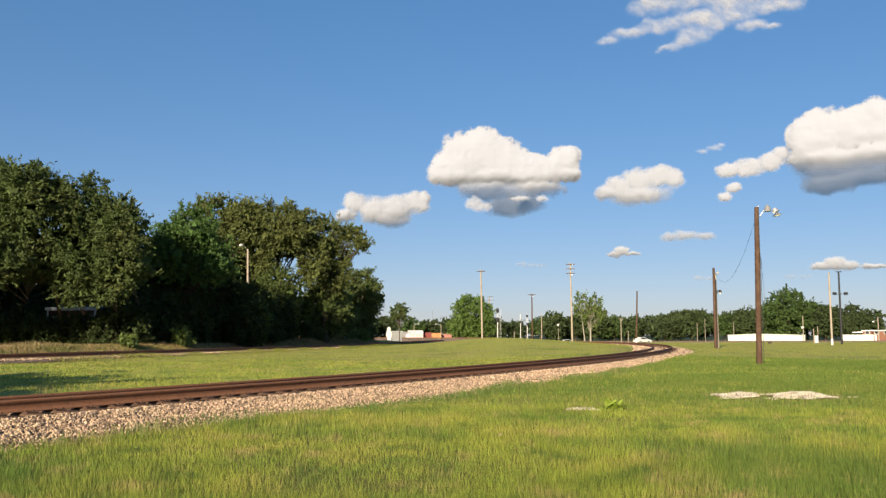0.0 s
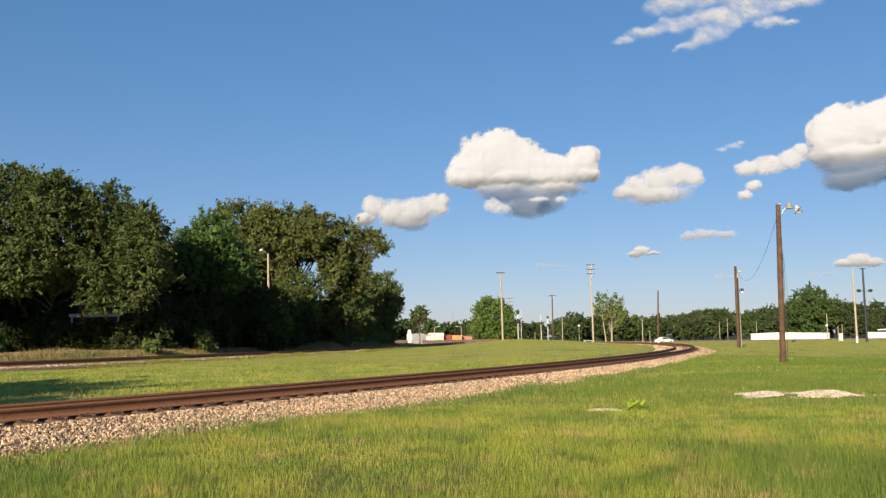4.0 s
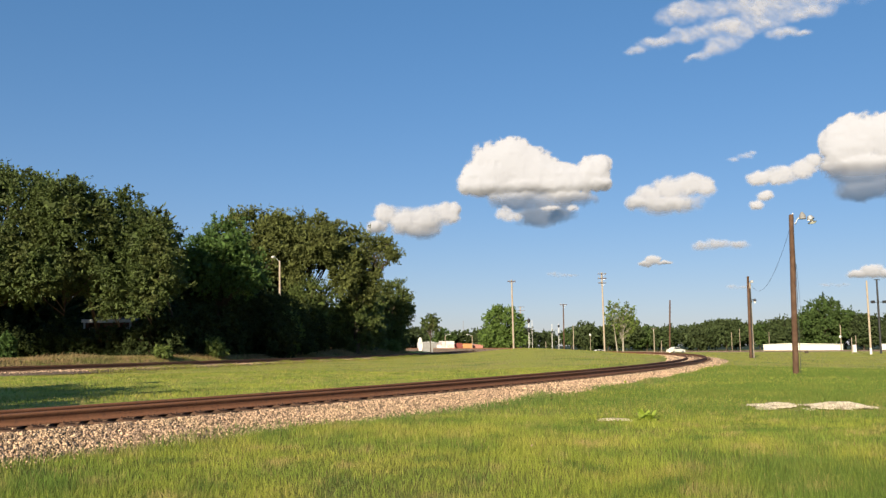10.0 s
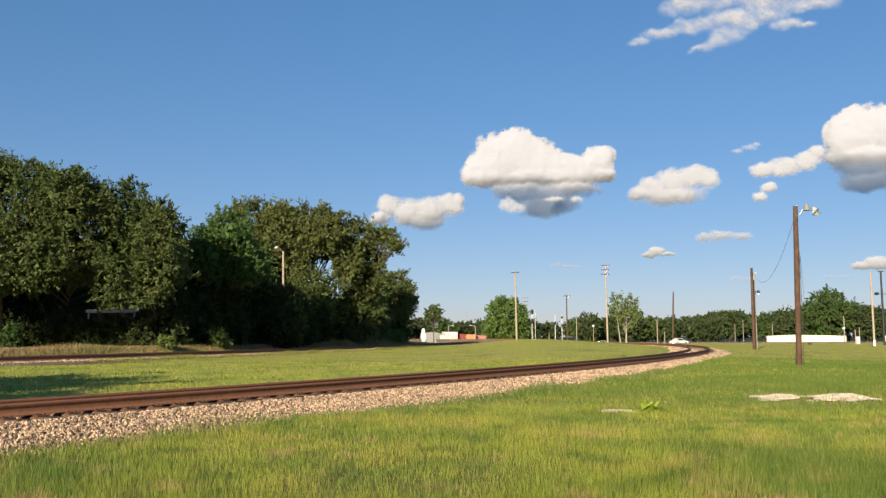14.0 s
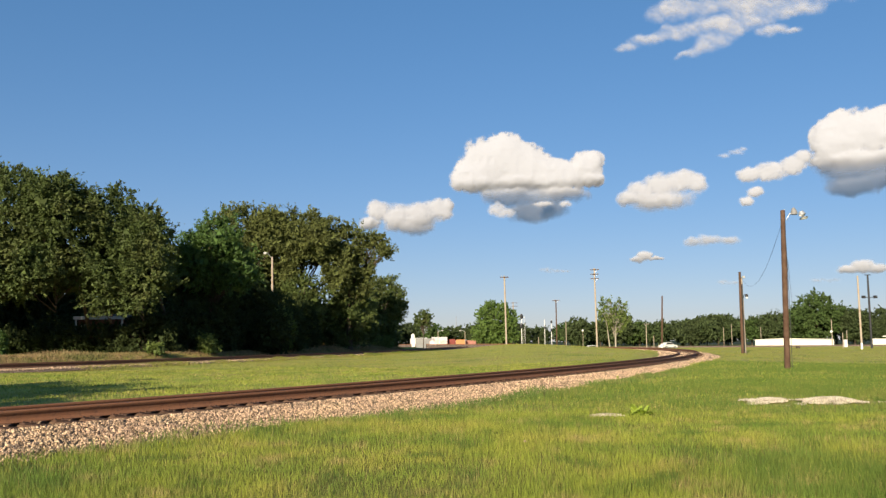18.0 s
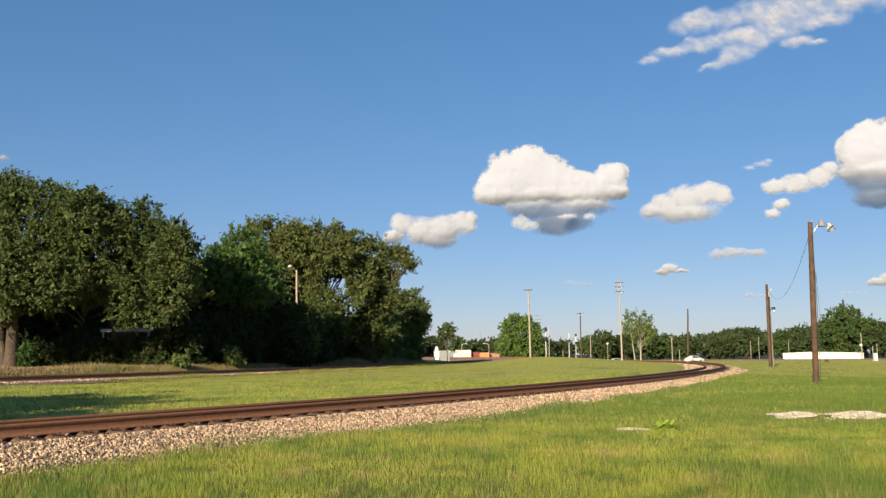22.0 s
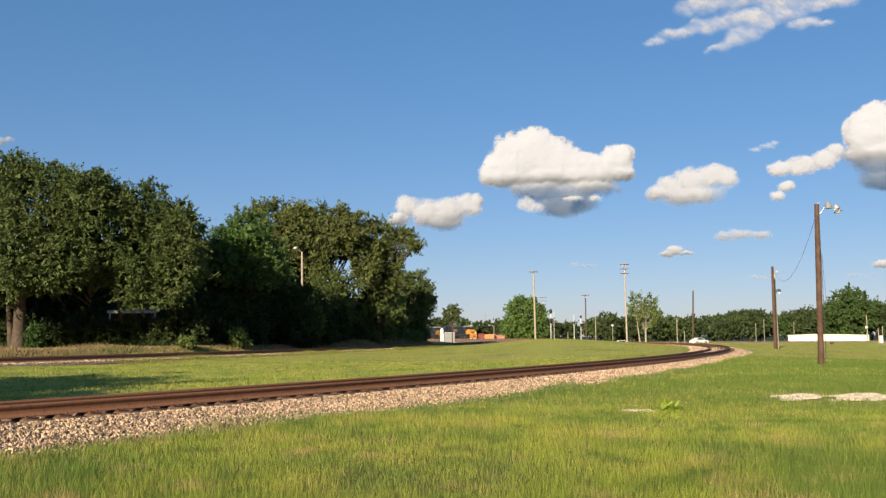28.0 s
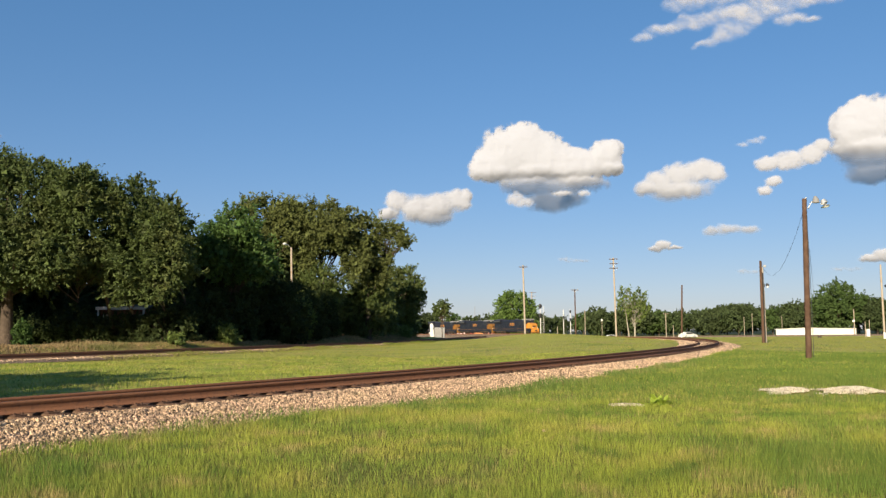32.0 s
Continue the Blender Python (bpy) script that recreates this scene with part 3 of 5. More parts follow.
def build_tree(x, y, height, rad, label, seed, leaf="leaf", base=3.0, k=0.8, sprays=12, leaves=15, size=0.145, bark="bark", trunk=0.28, rough=0.22, droop=0.1, fill=1.0, group="", name="tree", lobes=(), core=0.45, gap=None, stems=((0, 0, 1),), limbs=26, limb=0.38):
    """A tapered trunk with limbs to its tufts and a crown of leafy twigs; lobes: further masses (x, y, z, half width, half height)."""
    rng = np.random.default_rng(seed)
    z = float(ground_z(x, y))
    tree = thing(name, x, y, z - 0.05, label, "tree", group)
    h = height - z
    masses = [(0, 0, (base + h) / 2, rad, (h - base) / 2)] + [(lx - x, ly - y, lz - z, lr, lh) for lx, ly, lz, lr, lh in lobes]
    tufts = [lobe_clumps(m, k, fill, rough, rng) for m in masses]
    p, out, ks = (np.concatenate([t[i] for t in tufts]) for i in range(3))
    wood = Shape()
    lean = rng.normal(size=2) * 0.25
    top = h * 0.8
    for sx, sy, sr in stems:
        pts = [(sx * (1 + t) + lean[0] * t * t, sy * (1 - t) + lean[1] * t * t, top * t) for t in (0, 0.03, 0.12, 0.25, 0.5, 0.75, 1)]
        wood.tube(pts, [trunk * sr * q for q in (1.55, 1.18, 1.0, 0.9, 0.66, 0.4, 0.12)], 11)
    for c in p[:: max(1, len(p) // limbs)] if limbs else ():
        t = min(0.9, max(0.2, (c[2] / top) * 0.6))
        a = Vector((lean[0] * t * t, lean[1] * t * t, top * t))
        b = Vector(c)
        mid = a.lerp(b, 0.5) + Vector((0, 0, -0.06 * (b - a).length))
        wood.tube([a, mid, b], [trunk * limb * (1 - t * 0.6), trunk * limb * 0.5, 0.03], 5, caps=False)
    part("trunk", wood, M[bark], tree, smooth=True)
    c, way, face = tuft_leaves(p, out, ks, sprays, leaves, droop, rng)
    s = np.full(len(c), size)
    if core:
        for mx, my, mz, mr, mh in masses:
            n = int(core * 14 * mr * mh / (9 * size * size))
            d = unit(rng.normal(size=(n, 3))) * rng.uniform(0.35, 0.82, (n, 1)) * (mr, mr, mh)
            c = np.vstack([c, d + (mx, my, mz)])
            way, face = np.vstack([way, unit(rng.normal(size=(n, 3)))]), np.vstack([face, unit(rng.normal(size=(n, 3)))])
            s = np.concatenate([s, np.full(n, size * 2.6)])
    stay = c[:, 2] > 0.1
    for g in gap or ():
        stay &= ((c[:, 0] + x - g[0]) / g[3]) ** 2 + ((c[:, 2] + z - g[2]) / g[4]) ** 2 > 1
    part("crown", leaf_mesh("crown", c[stay], way[stay], face[stay], s[stay], rng), M[leaf], tree)
    return tree


def build_shrub(x, y, height, rad, label, seed, leaf="leaf", k=0.6, sprays=8, leaves=10, size=0.15, group="", name="shrub"):
    """Stems from the ground and a dome of leafy twigs."""
    rng = np.random.default_rng(seed)
    shrub = thing(name, x, y, float(ground_z(x, y)) - 0.05, label, "shrub", group)
    dome = (0, 0, height * 0.42, rad * 1.1, height * 0.6)
    k = min(k, rad * 0.45)
    p, out, ks = lobe_clumps(dome, k, 1.0, 0.2, rng)
    p, out, ks = p[p[:, 2] > 0.1], out[p[:, 2] > 0.1], ks[p[:, 2] > 0.1]
    wood = Shape()
    for c in p[:: max(1, len(p) // 10)]:
        wood.tube([(c[0] * 0.15, c[1] * 0.15, -0.05), (c[0] * 0.6, c[1] * 0.6, c[2] * 0.6), tuple(c)], [0.05, 0.035, 0.015], 5, caps=False)
    part("stem", wood, M["bark"], shrub)
    c, way, face = tuft_leaves(p, out, ks, sprays, leaves, 0.1, rng)
    n = int(9 * rad * height / (9 * size * size))
    c = np.vstack([c, unit(rng.normal(size=(n, 3))) * rng.uniform(0.2, 0.85, (n, 1)) * (rad, rad, height * 0.55) + (0, 0, height * 0.42)])
    way, face = np.vstack([way, unit(rng.normal(size=(n, 3)))]), np.vstack([face, unit(rng.normal(size=(n, 3)))])
    s = np.concatenate([np.full(len(c) - n, size), np.full(n, size * 2.4)])
    stay = c[:, 2] > 0.08
    part("foliage", leaf_mesh("foliage", c[stay], way[stay], face[stay], s[stay], rng), M[leaf], shrub)
    return shrub


OAK = "tall dark green broadleaf tree beside the railway"
PINE = "broad dark pine with gaps in its crown"
WOOD = "dark leafy tree deep in the grove"
GROVE = "grove beside the far track"
HOUSE_GAP = [(-22.6, 60, 3.2, 1.5, 0.5)]
build_tree(-37.2, 63, 15.2, 4.6, "tall light green broadleaf tree beside the railway", 11, leaf="leaf_sunny", base=3.4, group=GROVE)
build_tree(-31.0, 59.6, 15.2, 4.4, OAK, 12, base=3.6, trunk=0.42, group=GROVE, stems=((0, 0, 1), (-0.85, 0.7, 0.5)), lobes=[(-33.6, 57.6, 6.4, 2.6, 2.4), (-30.3, 57.0, 7.4, 2.6, 3.0), (-32.3, 60.5, 13.6, 2.2, 1.7)])
build_tree(-26.4, 60.4, 14.3, 3.8, OAK, 21, base=3.6, trunk=0.15, stems=((0, 7.5, 1),), group=GROVE, gap=HOUSE_GAP, lobes=[(-27.0, 57.4, 7.0, 2.4, 2.5), (-25.8, 58.4, 11.0, 2.7, 2.6)])
build_tree(-23.2, 62.4, 13.7, 2.9, OAK, 13, base=4.0, trunk=0.16, stems=((0, 7.5, 1),), group=GROVE, gap=HOUSE_GAP, lobes=[(-22.7, 60.6, 7.3, 2.5, 3.9)])
build_tree(-20.9, 62.6, 12.2, 2.5, OAK, 14, base=3.6, trunk=0.16, stems=((0, 7.5, 1),), group=GROVE, gap=HOUSE_GAP, lobes=[(-20.3, 60.6, 6.8, 2.3, 2.7), (-20.6, 60.6, 9.4, 1.9, 1.9)])
build_tree(-19.3, 74.5, 12.9, 3.3, "bright green broadleaf tree in the grove", 15, leaf="leaf_bright", base=4.4, k=0.9, group=GROVE, size=0.17, rough=0.26, lobes=[(-16.7, 73.4, 8.0, 2.2, 2.2), (-20.2, 71.6, 8.6, 2.0, 1.8), (-17.6, 72.2, 10.2, 1.7, 1.3)])
FAR_SIDE = dict(group=GROVE, k=1.0, size=0.19, rough=0.24)
build_tree(-21.9, 98.5, 17.7, 4.7, OAK, 16, leaf="leaf_pine", base=5.5, lobes=[(-18.3, 95.6, 13.6, 2.9, 2.6), (-18.4, 97.4, 15.3, 2.9, 1.9)], **FAR_SIDE)
build_tree(-14.8, 99.5, 17.3, 4.3, PINE, 23, leaf="leaf_pine", base=9.2, lobes=[(-17.6, 97.8, 9.6, 2.6, 3.4), (-10.9, 98.4, 11.4, 2.6, 3.0), (-14.2, 96.6, 13.0, 3.6, 2.6), (-16.2, 97.0, 10.0, 2.0, 1.9), (-11.2, 97.6, 9.0, 1.9, 2.0)], gap=[(-13.2, 98, 9.6, 0.8, 1.2)], limbs=24, **FAR_SIDE)
build_tree(-9.7, 101.5, 16.0, 3.0, PINE, 17, leaf="leaf_pine", base=9.4, lobes=[(-6.3, 100.6, 13.6, 1.5, 0.8), (-5.4, 100.4, 12.4, 1.0, 0.7), (-8.4, 100.6, 10.6, 2.2, 2.2), (-8.8, 101.0, 8.4, 2.2, 2.4)], limbs=50, fill=0.85, **FAR_SIDE)
build_tree(-7.1, 128.5, 12.5, 3.5, PINE, 18, leaf="leaf_sunny", base=1.2, lobes=[(-4.9, 127, 7.0, 1.9, 2.6)], **FAR_SIDE)
build_tree(-14.4, 95.6, 9.6, 3.1, OAK, 22, leaf="leaf_sunny", base=0.6, **FAR_SIDE)
build_tree(-9.6, 102.6, 10.4, 2.9, OAK, 19, leaf="leaf_sunny", base=0.6, **FAR_SIDE)
DEEP = dict(group=GROVE, base=0.4, k=1.6, sprays=8, leaves=9, size=0.42, core=1.0, limbs=6)
# nearer trees take the shade-darkened leaf, so the grove's inside looks unlit
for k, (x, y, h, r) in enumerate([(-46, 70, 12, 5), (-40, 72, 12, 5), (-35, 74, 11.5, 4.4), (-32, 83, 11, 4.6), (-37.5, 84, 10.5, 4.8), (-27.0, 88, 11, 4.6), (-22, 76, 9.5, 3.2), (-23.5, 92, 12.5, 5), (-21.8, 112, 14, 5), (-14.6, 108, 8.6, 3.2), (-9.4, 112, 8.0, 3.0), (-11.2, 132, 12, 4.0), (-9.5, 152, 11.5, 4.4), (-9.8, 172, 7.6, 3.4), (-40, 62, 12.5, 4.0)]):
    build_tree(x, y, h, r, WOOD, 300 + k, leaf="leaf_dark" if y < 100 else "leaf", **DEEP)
# shade is coloured into the nearer shrubs; those past 100 m get the lit tone
HEDGE = "dense dark shrub at the foot of the grove"
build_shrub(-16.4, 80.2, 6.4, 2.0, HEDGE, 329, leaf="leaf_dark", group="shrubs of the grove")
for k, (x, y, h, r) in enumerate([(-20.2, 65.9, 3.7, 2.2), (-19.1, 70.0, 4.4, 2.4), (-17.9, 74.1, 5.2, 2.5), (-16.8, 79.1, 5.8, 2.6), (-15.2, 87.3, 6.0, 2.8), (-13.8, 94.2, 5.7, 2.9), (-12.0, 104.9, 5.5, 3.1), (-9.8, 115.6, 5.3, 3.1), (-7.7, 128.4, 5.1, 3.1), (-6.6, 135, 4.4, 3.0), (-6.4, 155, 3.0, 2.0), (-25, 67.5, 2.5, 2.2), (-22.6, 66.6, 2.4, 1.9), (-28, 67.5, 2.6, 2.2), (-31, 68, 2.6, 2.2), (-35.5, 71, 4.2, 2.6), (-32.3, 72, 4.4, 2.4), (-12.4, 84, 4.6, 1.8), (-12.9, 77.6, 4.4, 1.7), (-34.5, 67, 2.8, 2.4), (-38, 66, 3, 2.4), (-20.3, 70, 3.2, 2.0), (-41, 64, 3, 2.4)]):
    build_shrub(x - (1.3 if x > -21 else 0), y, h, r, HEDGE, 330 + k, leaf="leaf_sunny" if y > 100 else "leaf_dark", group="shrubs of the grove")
for k, (x, y, h, r, leaf) in enumerate([(-17.7, 68.3, 1.7, 0.8, "leaf_light"), (-14.5, 82.4, 4.1, 1.4, "leaf_light"), (-19.7, 61.5, 0.8, 0.7, "leaf_light"), (-27.9, 55.6, 1.7, 0.36, "leaf_bright"), (-10.5, 100.3, 1.7, 1.0, "leaf"), (-6.8, 122.1, 1.7, 1.4, "leaf_light")]):
    build_shrub(x, y, h, r, "sunlit green sapling at the edge of the grove", 350 + k, leaf=leaf, group="saplings", k=0.35, size=0.13, name="sapling")
# the tree whose shadow reaches in over the grass
build_tree(-22.0, 7.6, 8.4, 7.0, "broadleaf tree beside the field", 31, base=0.3, k=1.3, sprays=8, leaves=9, size=0.4, rough=0.3, core=0.8)
# middle distance
build_tree(23.3, 300, 16.4, 8.0, "rounded bright green tree beyond the main line", 44, leaf="leaf_lime", base=0.6, k=1.9, sprays=10, leaves=11, size=0.5, rough=0.1, trunk=0.3, lobes=[(22.5, 300, 4.6, 8.4, 4.4)])
build_tree(36.4, 170, 10.5, 3.5, "airy tree with pale bare trunk and thin leaves", 42, leaf="leaf_light", bark="bark_pale", base=3.6, k=0.75, sprays=6, leaves=9, size=0.22, rough=0.35, trunk=0.17, core=0, fill=0.72, stems=((0.25, 0, 1), (-0.85, 0, 0.75)), limbs=45, limb=0.4)
build_tree(-1.7, 190, 9.0, 2.1, "small dark tree by the far track", 43, base=4.6, k=0.8, sprays=9, leaves=9, size=0.3, trunk=0.12)


def tree_line(x0, x1, y, heights, seed, step=8.0):
    """A row of far woodland trees, each its own, wide and overlapping."""
    rng = np.random.default_rng(seed)
    n = int((x1 - x0) / step)
    for i in range(n):
        u = i / max(1, n - 1)
        h = float(np.interp(u, np.linspace(0, 1, len(heights)), heights)) * rng.uniform(0.82, 1.14)
        x = x0 + (x1 - x0) * u + rng.uniform(-2, 2)
        side = rng.choice((-1, 1))
        yy = y + rng.uniform(-9, 9)
        build_tree(x, yy, h, step * rng.uniform(0.6, 0.85), "dark green woodland tree in the distant tree line", seed * 100 + i, leaf="leaf_far" if rng.random() < 0.65 else "leaf_wood", base=rng.uniform(0.3, 1.6), k=1.3, sprays=7, leaves=8, size=0.5, trunk=0.22, rough=0.3, group="distant tree line", core=0.6, limbs=5, lobes=[(x + side * step * 0.45, yy - 2, h * rng.uniform(0.45, 0.6), step * 0.42, h * 0.36)])


tree_line(50, 210, 300, [9.5, 11.5, 8.5, 11.0, 9.5, 11.5, 13.0, 13.5, 12.0, 11, 11], 5, 7.6)
tree_line(56, 210, 322, [9, 9.5, 9, 10.5, 10, 12, 12, 11, 10.5, 11, 11], 7, 9.0)
build_tree(137.0, 302, 18.6, 7.0, "tall broad woodland tree over the distant tree line", 590, leaf="leaf_wood", base=2.0, k=1.5, sprays=8, leaves=9, size=0.5, rough=0.28, group="distant tree line", lobes=[(130.5, 300, 9.5, 5.0, 5.0), (144.0, 300, 9.0, 5.0, 5.0)])
tree_line(-24, 80, 352, [9, 10, 9, 8, 7.5, 8, 9.5, 9], 6, 7.5)


# ---- poles and lines ----
def utility_pole(x, y, z, height, radius, label, mat="pole", lean=(0, 0)):
    pole = thing("utility_pole", x, y, z, label, "utility pole", "utility poles")
    pts = [(lean[0] * u, lean[1] * u, height * u - (0.3 if u == 0 else 0)) for u in (0, 0.3, 0.6, 0.85, 1)]
    part("post", Shape().tube(pts, [radius * 1.1, radius * 1.04, radius, radius * 0.9, radius * 0.82], 12), M[mat], pole, smooth=True)
    return pole


def crossarm(pole, x, z, wide, insulators, mat="pole"):
    arm = part("crossarm", Shape().box(x, -0.2, z, wide, 0.12, 0.13, bevel=0.015), M[mat], pole)
    for k in range(insulators):
        u = x - wide / 2 + wide * (k + 0.5) / insulators
        part("insulator", Shape().tube([(u, -0.2, z + 0.06), (u, -0.2, z + 0.16), (u, -0.2, z + 0.26)], [0.035, 0.07, 0.04], 7), M["steel"], arm)
    for sgn in (-1, 1):
        part("brace", Shape().tube([(x, -0.18, z - 0.55), (x + sgn * wide * 0.32, -0.2, z - 0.05)], 0.02, 5), M["steel"], arm)


def flood_lamp(pole, x, y, z, sgn):
    """A bracket arm with a bulky floodlight that hangs from its end."""
    arm = part("lamp_bracket", Shape().tube([(x, y, z - 0.25), (x + sgn * 0.12, y - 0.05, z + 0.02), (x + sgn * 0.42, y - 0.1, z + 0.06)], 0.03, 6), M["steel"], pole, smooth=True)
    part("lamp_head", Shape().tube([(x + sgn * 0.28, y - 0.1, z + 0.28), (x + sgn * 0.3, y - 0.1, z + 0.14), (x + sgn * 0.3, y - 0.1, z - 0.02)], [0.05, 0.13, 0.16], 10), M["grey_box"], arm, smooth=True)
    part("lamp_bowl", Shape().tube([(x + sgn * 0.6, y - 0.1, z + 0.12), (x + sgn * 0.66, y - 0.12, z - 0.04), (x + sgn * 0.7, y - 0.14, z - 0.18)], [0.09, 0.17, 0.2], 10), M["steel"], arm, "grey metal floodlight bowl", smooth=True)
    part("lamp_glass", Shape().tube([(x + sgn * 0.7, y - 0.14, z - 0.18), (x + sgn * 0.71, y - 0.14, z - 0.24)], [0.19, 0.12], 10), M["lens_clear"], arm, smooth=True)


pole_a = utility_pole(15.47, 37.17, 0.1, 7.2, 0.118, "weathered brown wooden pole with floodlights at its top", lean=(0.15, 0))
flood_lamp(pole_a, 0.26, -0.1, 7.0, 1)
part("hook", Shape().tube([(0.15, 0, 7.05), (0.17, 0, 7.2), (0.25, 0, 7.25)], 0.018, 5), M["steel"], pole_a)
part("ground_wire", Shape().tube([(0.17, -0.12, 0), (0.18, -0.145, 3.6), (0.17, -0.125, 6.7)], 0.012, 4), M["wire"], pole_a)

pole_b = utility_pole(31.0, 85, 0.3, 8.1, 0.14, "weathered brown wooden utility pole in the field", lean=(0.05, 0))
pole_b2 = utility_pole(32.35, 88, 0.3, 7.7, 0.11, "pale wooden pole with a small area lamp", "pole_pale", (-0.05, 0))
part("lamp_bracket", Shape().tube([(0, 0, 5.5), (0.1, -0.2, 5.95), (0.3, -0.3, 5.95)], 0.04, 6), M["black"], pole_b2)
part("lamp_head", Shape().tube([(0.3, -0.3, 6.0), (0.3, -0.3, 5.82), (0.3, -0.3, 5.72)], [0.1, 0.17, 0.15], 9), M["black"], pole_b2, smooth=True)
part("lamp_glass", Shape().tube([(0.3, -0.3, 5.72), (0.3, -0.3, 5.55)], [0.12, 0.08], 9), M["lens_clear"], pole_b2, smooth=True)
part("transformer_cap", Shape().box(0.18, 0, 7.8, 0.3, 0.2, 0.25, bevel=0.03), M["steel"], pole_b2)

pole_c = utility_pole(33, 170, 0.2, 15.9, 0.16, "tall pale wooden pole with three crossarms", "pole_pale", (-0.2, 0))
for z in (15.6, 14.7, 13.8):
    crossarm(pole_c, -0.2, z, 1.75, 4)
pole_d = utility_pole(13.2, 150, 0.3, 12.9, 0.15, "tall pale wooden pole with one crossarm", "pole_pale", (-0.2, 0))
crossarm(pole_d, -0.2, 12.6, 1.5, 3)
pole_d2 = utility_pole(31.8, 330, -0.4, 17.2, 0.2, "pale wooden pole with two crossarms behind the tree", "pole_pale")
crossarm(pole_d2, 0.4, 16.9, 2.8, 3)
crossarm(pole_d2, 0.4, 15.6, 2.8, 3)
pole_e = utility_pole(40.5, 150, 0.3, 9.15, 0.14, "thin dark wooden pole with a white foot", "pole", (0.35, 0))
part("white_band", Shape().tube([(0, 0, 0.0), (0.02, 0, 0.75)], 0.17, 10), M["white_paint"], pole_e, "white painted band")
pole_f = utility_pole(27.9, 190, 0.2, 10.7, 0.14, "dark wooden pole with a small crossarm", "pole")
crossarm(pole_f, 0, 10.45, 1.7, 3)
pole_g = utility_pole(31.6, 200, 0.0, 6.4, 0.08, "short pale wooden pole at the crossing", "pole_pale")
pole_h = utility_pole(58.0, 230, -0.3, 6.6, 0.1, "pale wooden pole before the tree line", "pole_pale")
crossarm(pole_h, 0, 6.3, 1.6, 3)
for x, y, h in ((89.9, 262, 5.8), (93.1, 264, 6.9), (60.2, 231, 3.2), (27.0, 215, 3.0), (104.5, 270, 6.0)):
    utility_pole(x, y, -0.35, h, 0.075, "short pale wooden post before the trees", "pole_pale")
pole_w = utility_pole(55.6, 110, 0.2, 9.6, 0.12, "slim leaning pale wooden pole with a white foot", "pole_pale", (-0.02, 0))
part("white_band", Shape().tube([(0, 0, 0.1), (0, 0, 0.9)], 0.145, 10), M["white_paint"], pole_w, "white painted band")
pole_k = utility_pole(67.25, 130, 0.2, 11.2, 0.15, "dark wooden pole with a pair of floodlights", "black")
part("cap", Shape().box(0, 0, 11.2, 0.9, 0.15, 0.12, bevel=0.02), M["black"], pole_k)
part("lamp_bar", Shape().box(0, -0.1, 7.75, 1.9, 0.08, 0.08), M["black"], pole_k)
for sgn in (-1, 1):
    part("floodlight", Shape().box(sgn * 0.9, -0.2, 7.8, 0.55, 0.4, 0.42, bevel=0.08), M["black"], pole_k, m=pose(0, 0, 0))
pole_m = utility_pole(120.6, 256, -0.35, 7.8, 0.12, "pale pole with an area lamp by the warehouse", "pole_pale")
part("lamp_head", Shape().ball(-0.3, -0.2, 4.2, 0.38), M["lens_clear"], pole_m, "white round lamp")
pole_n = utility_pole(138.4, 246, -0.35, 7.2, 0.14, "pale pole with a short arm by the low building", "pole_pale")
part("lamp_arm", Shape().tube([(0, 0, 6.2), (-1.4, 0, 6.0)], 0.05, 5), M["steel"], pole_n)
part("lamp_head", Shape().ball(-1.5, 0, 5.8, 0.3, 0.3, 0.2), M["lens_clear"], pole_n)

# street lamp against the grove
lamp_l = thing("street_lamp", -16.62, 90.0, 0.8, "slim pale lamp post against the dark grove", "street lamp")
part("post", Shape().tube([(0, 0, -0.2), (-0.06, 0, 5.5), (-0.14, 0, 9.9)], [0.13, 0.12, 0.1], 9), M["pole_pale"], lamp_l, smooth=True)
part("arm", Shape().tube([(-0.14, 0, 9.75), (-0.44, -0.2, 10.13), (-0.68, -0.35, 10.24)], 0.04, 6), M["steel"], lamp_l)
part("lamp_head", Shape().ball(-0.77, -0.4, 10.24, 0.22, 0.28, 0.14), M["white_paint"], lamp_l, "white lamp head")
for x in (2.53, 12.37):
    low = thing("street_lamp", x, 312, 0.0, "short pale lamp post beyond the hump", "street lamp", "lamps beyond the hump")
    part("post", Shape().tube([(0, 0, -0.6), (0, 0, 5.4)], 0.12, 7), M["pole_pale"], low)
    part("arm", Shape().tube([(0, 0, 5.3), (-0.8, 0, 5.75), (-1.6, 0, 5.8)] if x > 5 else [(0, 0, 5.3), (0.6, 0, 5.7), (1.4, 0, 5.75)], 0.07, 5), M["steel"], low)
    part("lamp_head", Shape().box(-1.8 if x > 5 else 1.6, 0, 5.78, 0.7, 0.3, 0.2, bevel=0.04), M["white_paint"], low)
globe = thing("street_lamp", 37.3, 210, -0.1, "short lamp post with a round white globe", "street lamp")
part("post", Shape().tube([(0, 0, -0.3), (0, 0, 4.0)], 0.055, 7), M["pole_pale"], globe)
part("globe", Shape().ball(0, 0, 4.3, 0.28), M["white_paint"], globe, "round white globe", smooth=True)
radio = thing("radio_mast", 26.5, 900, -0.5, "thin far radio mast over the trees", "mast")
part("lattice", Shape().tube([(0, 0, -1), (0, 0, 15), (0, 0, 29)], [0.5, 0.4, 0.2], 4), M["steel"], radio)


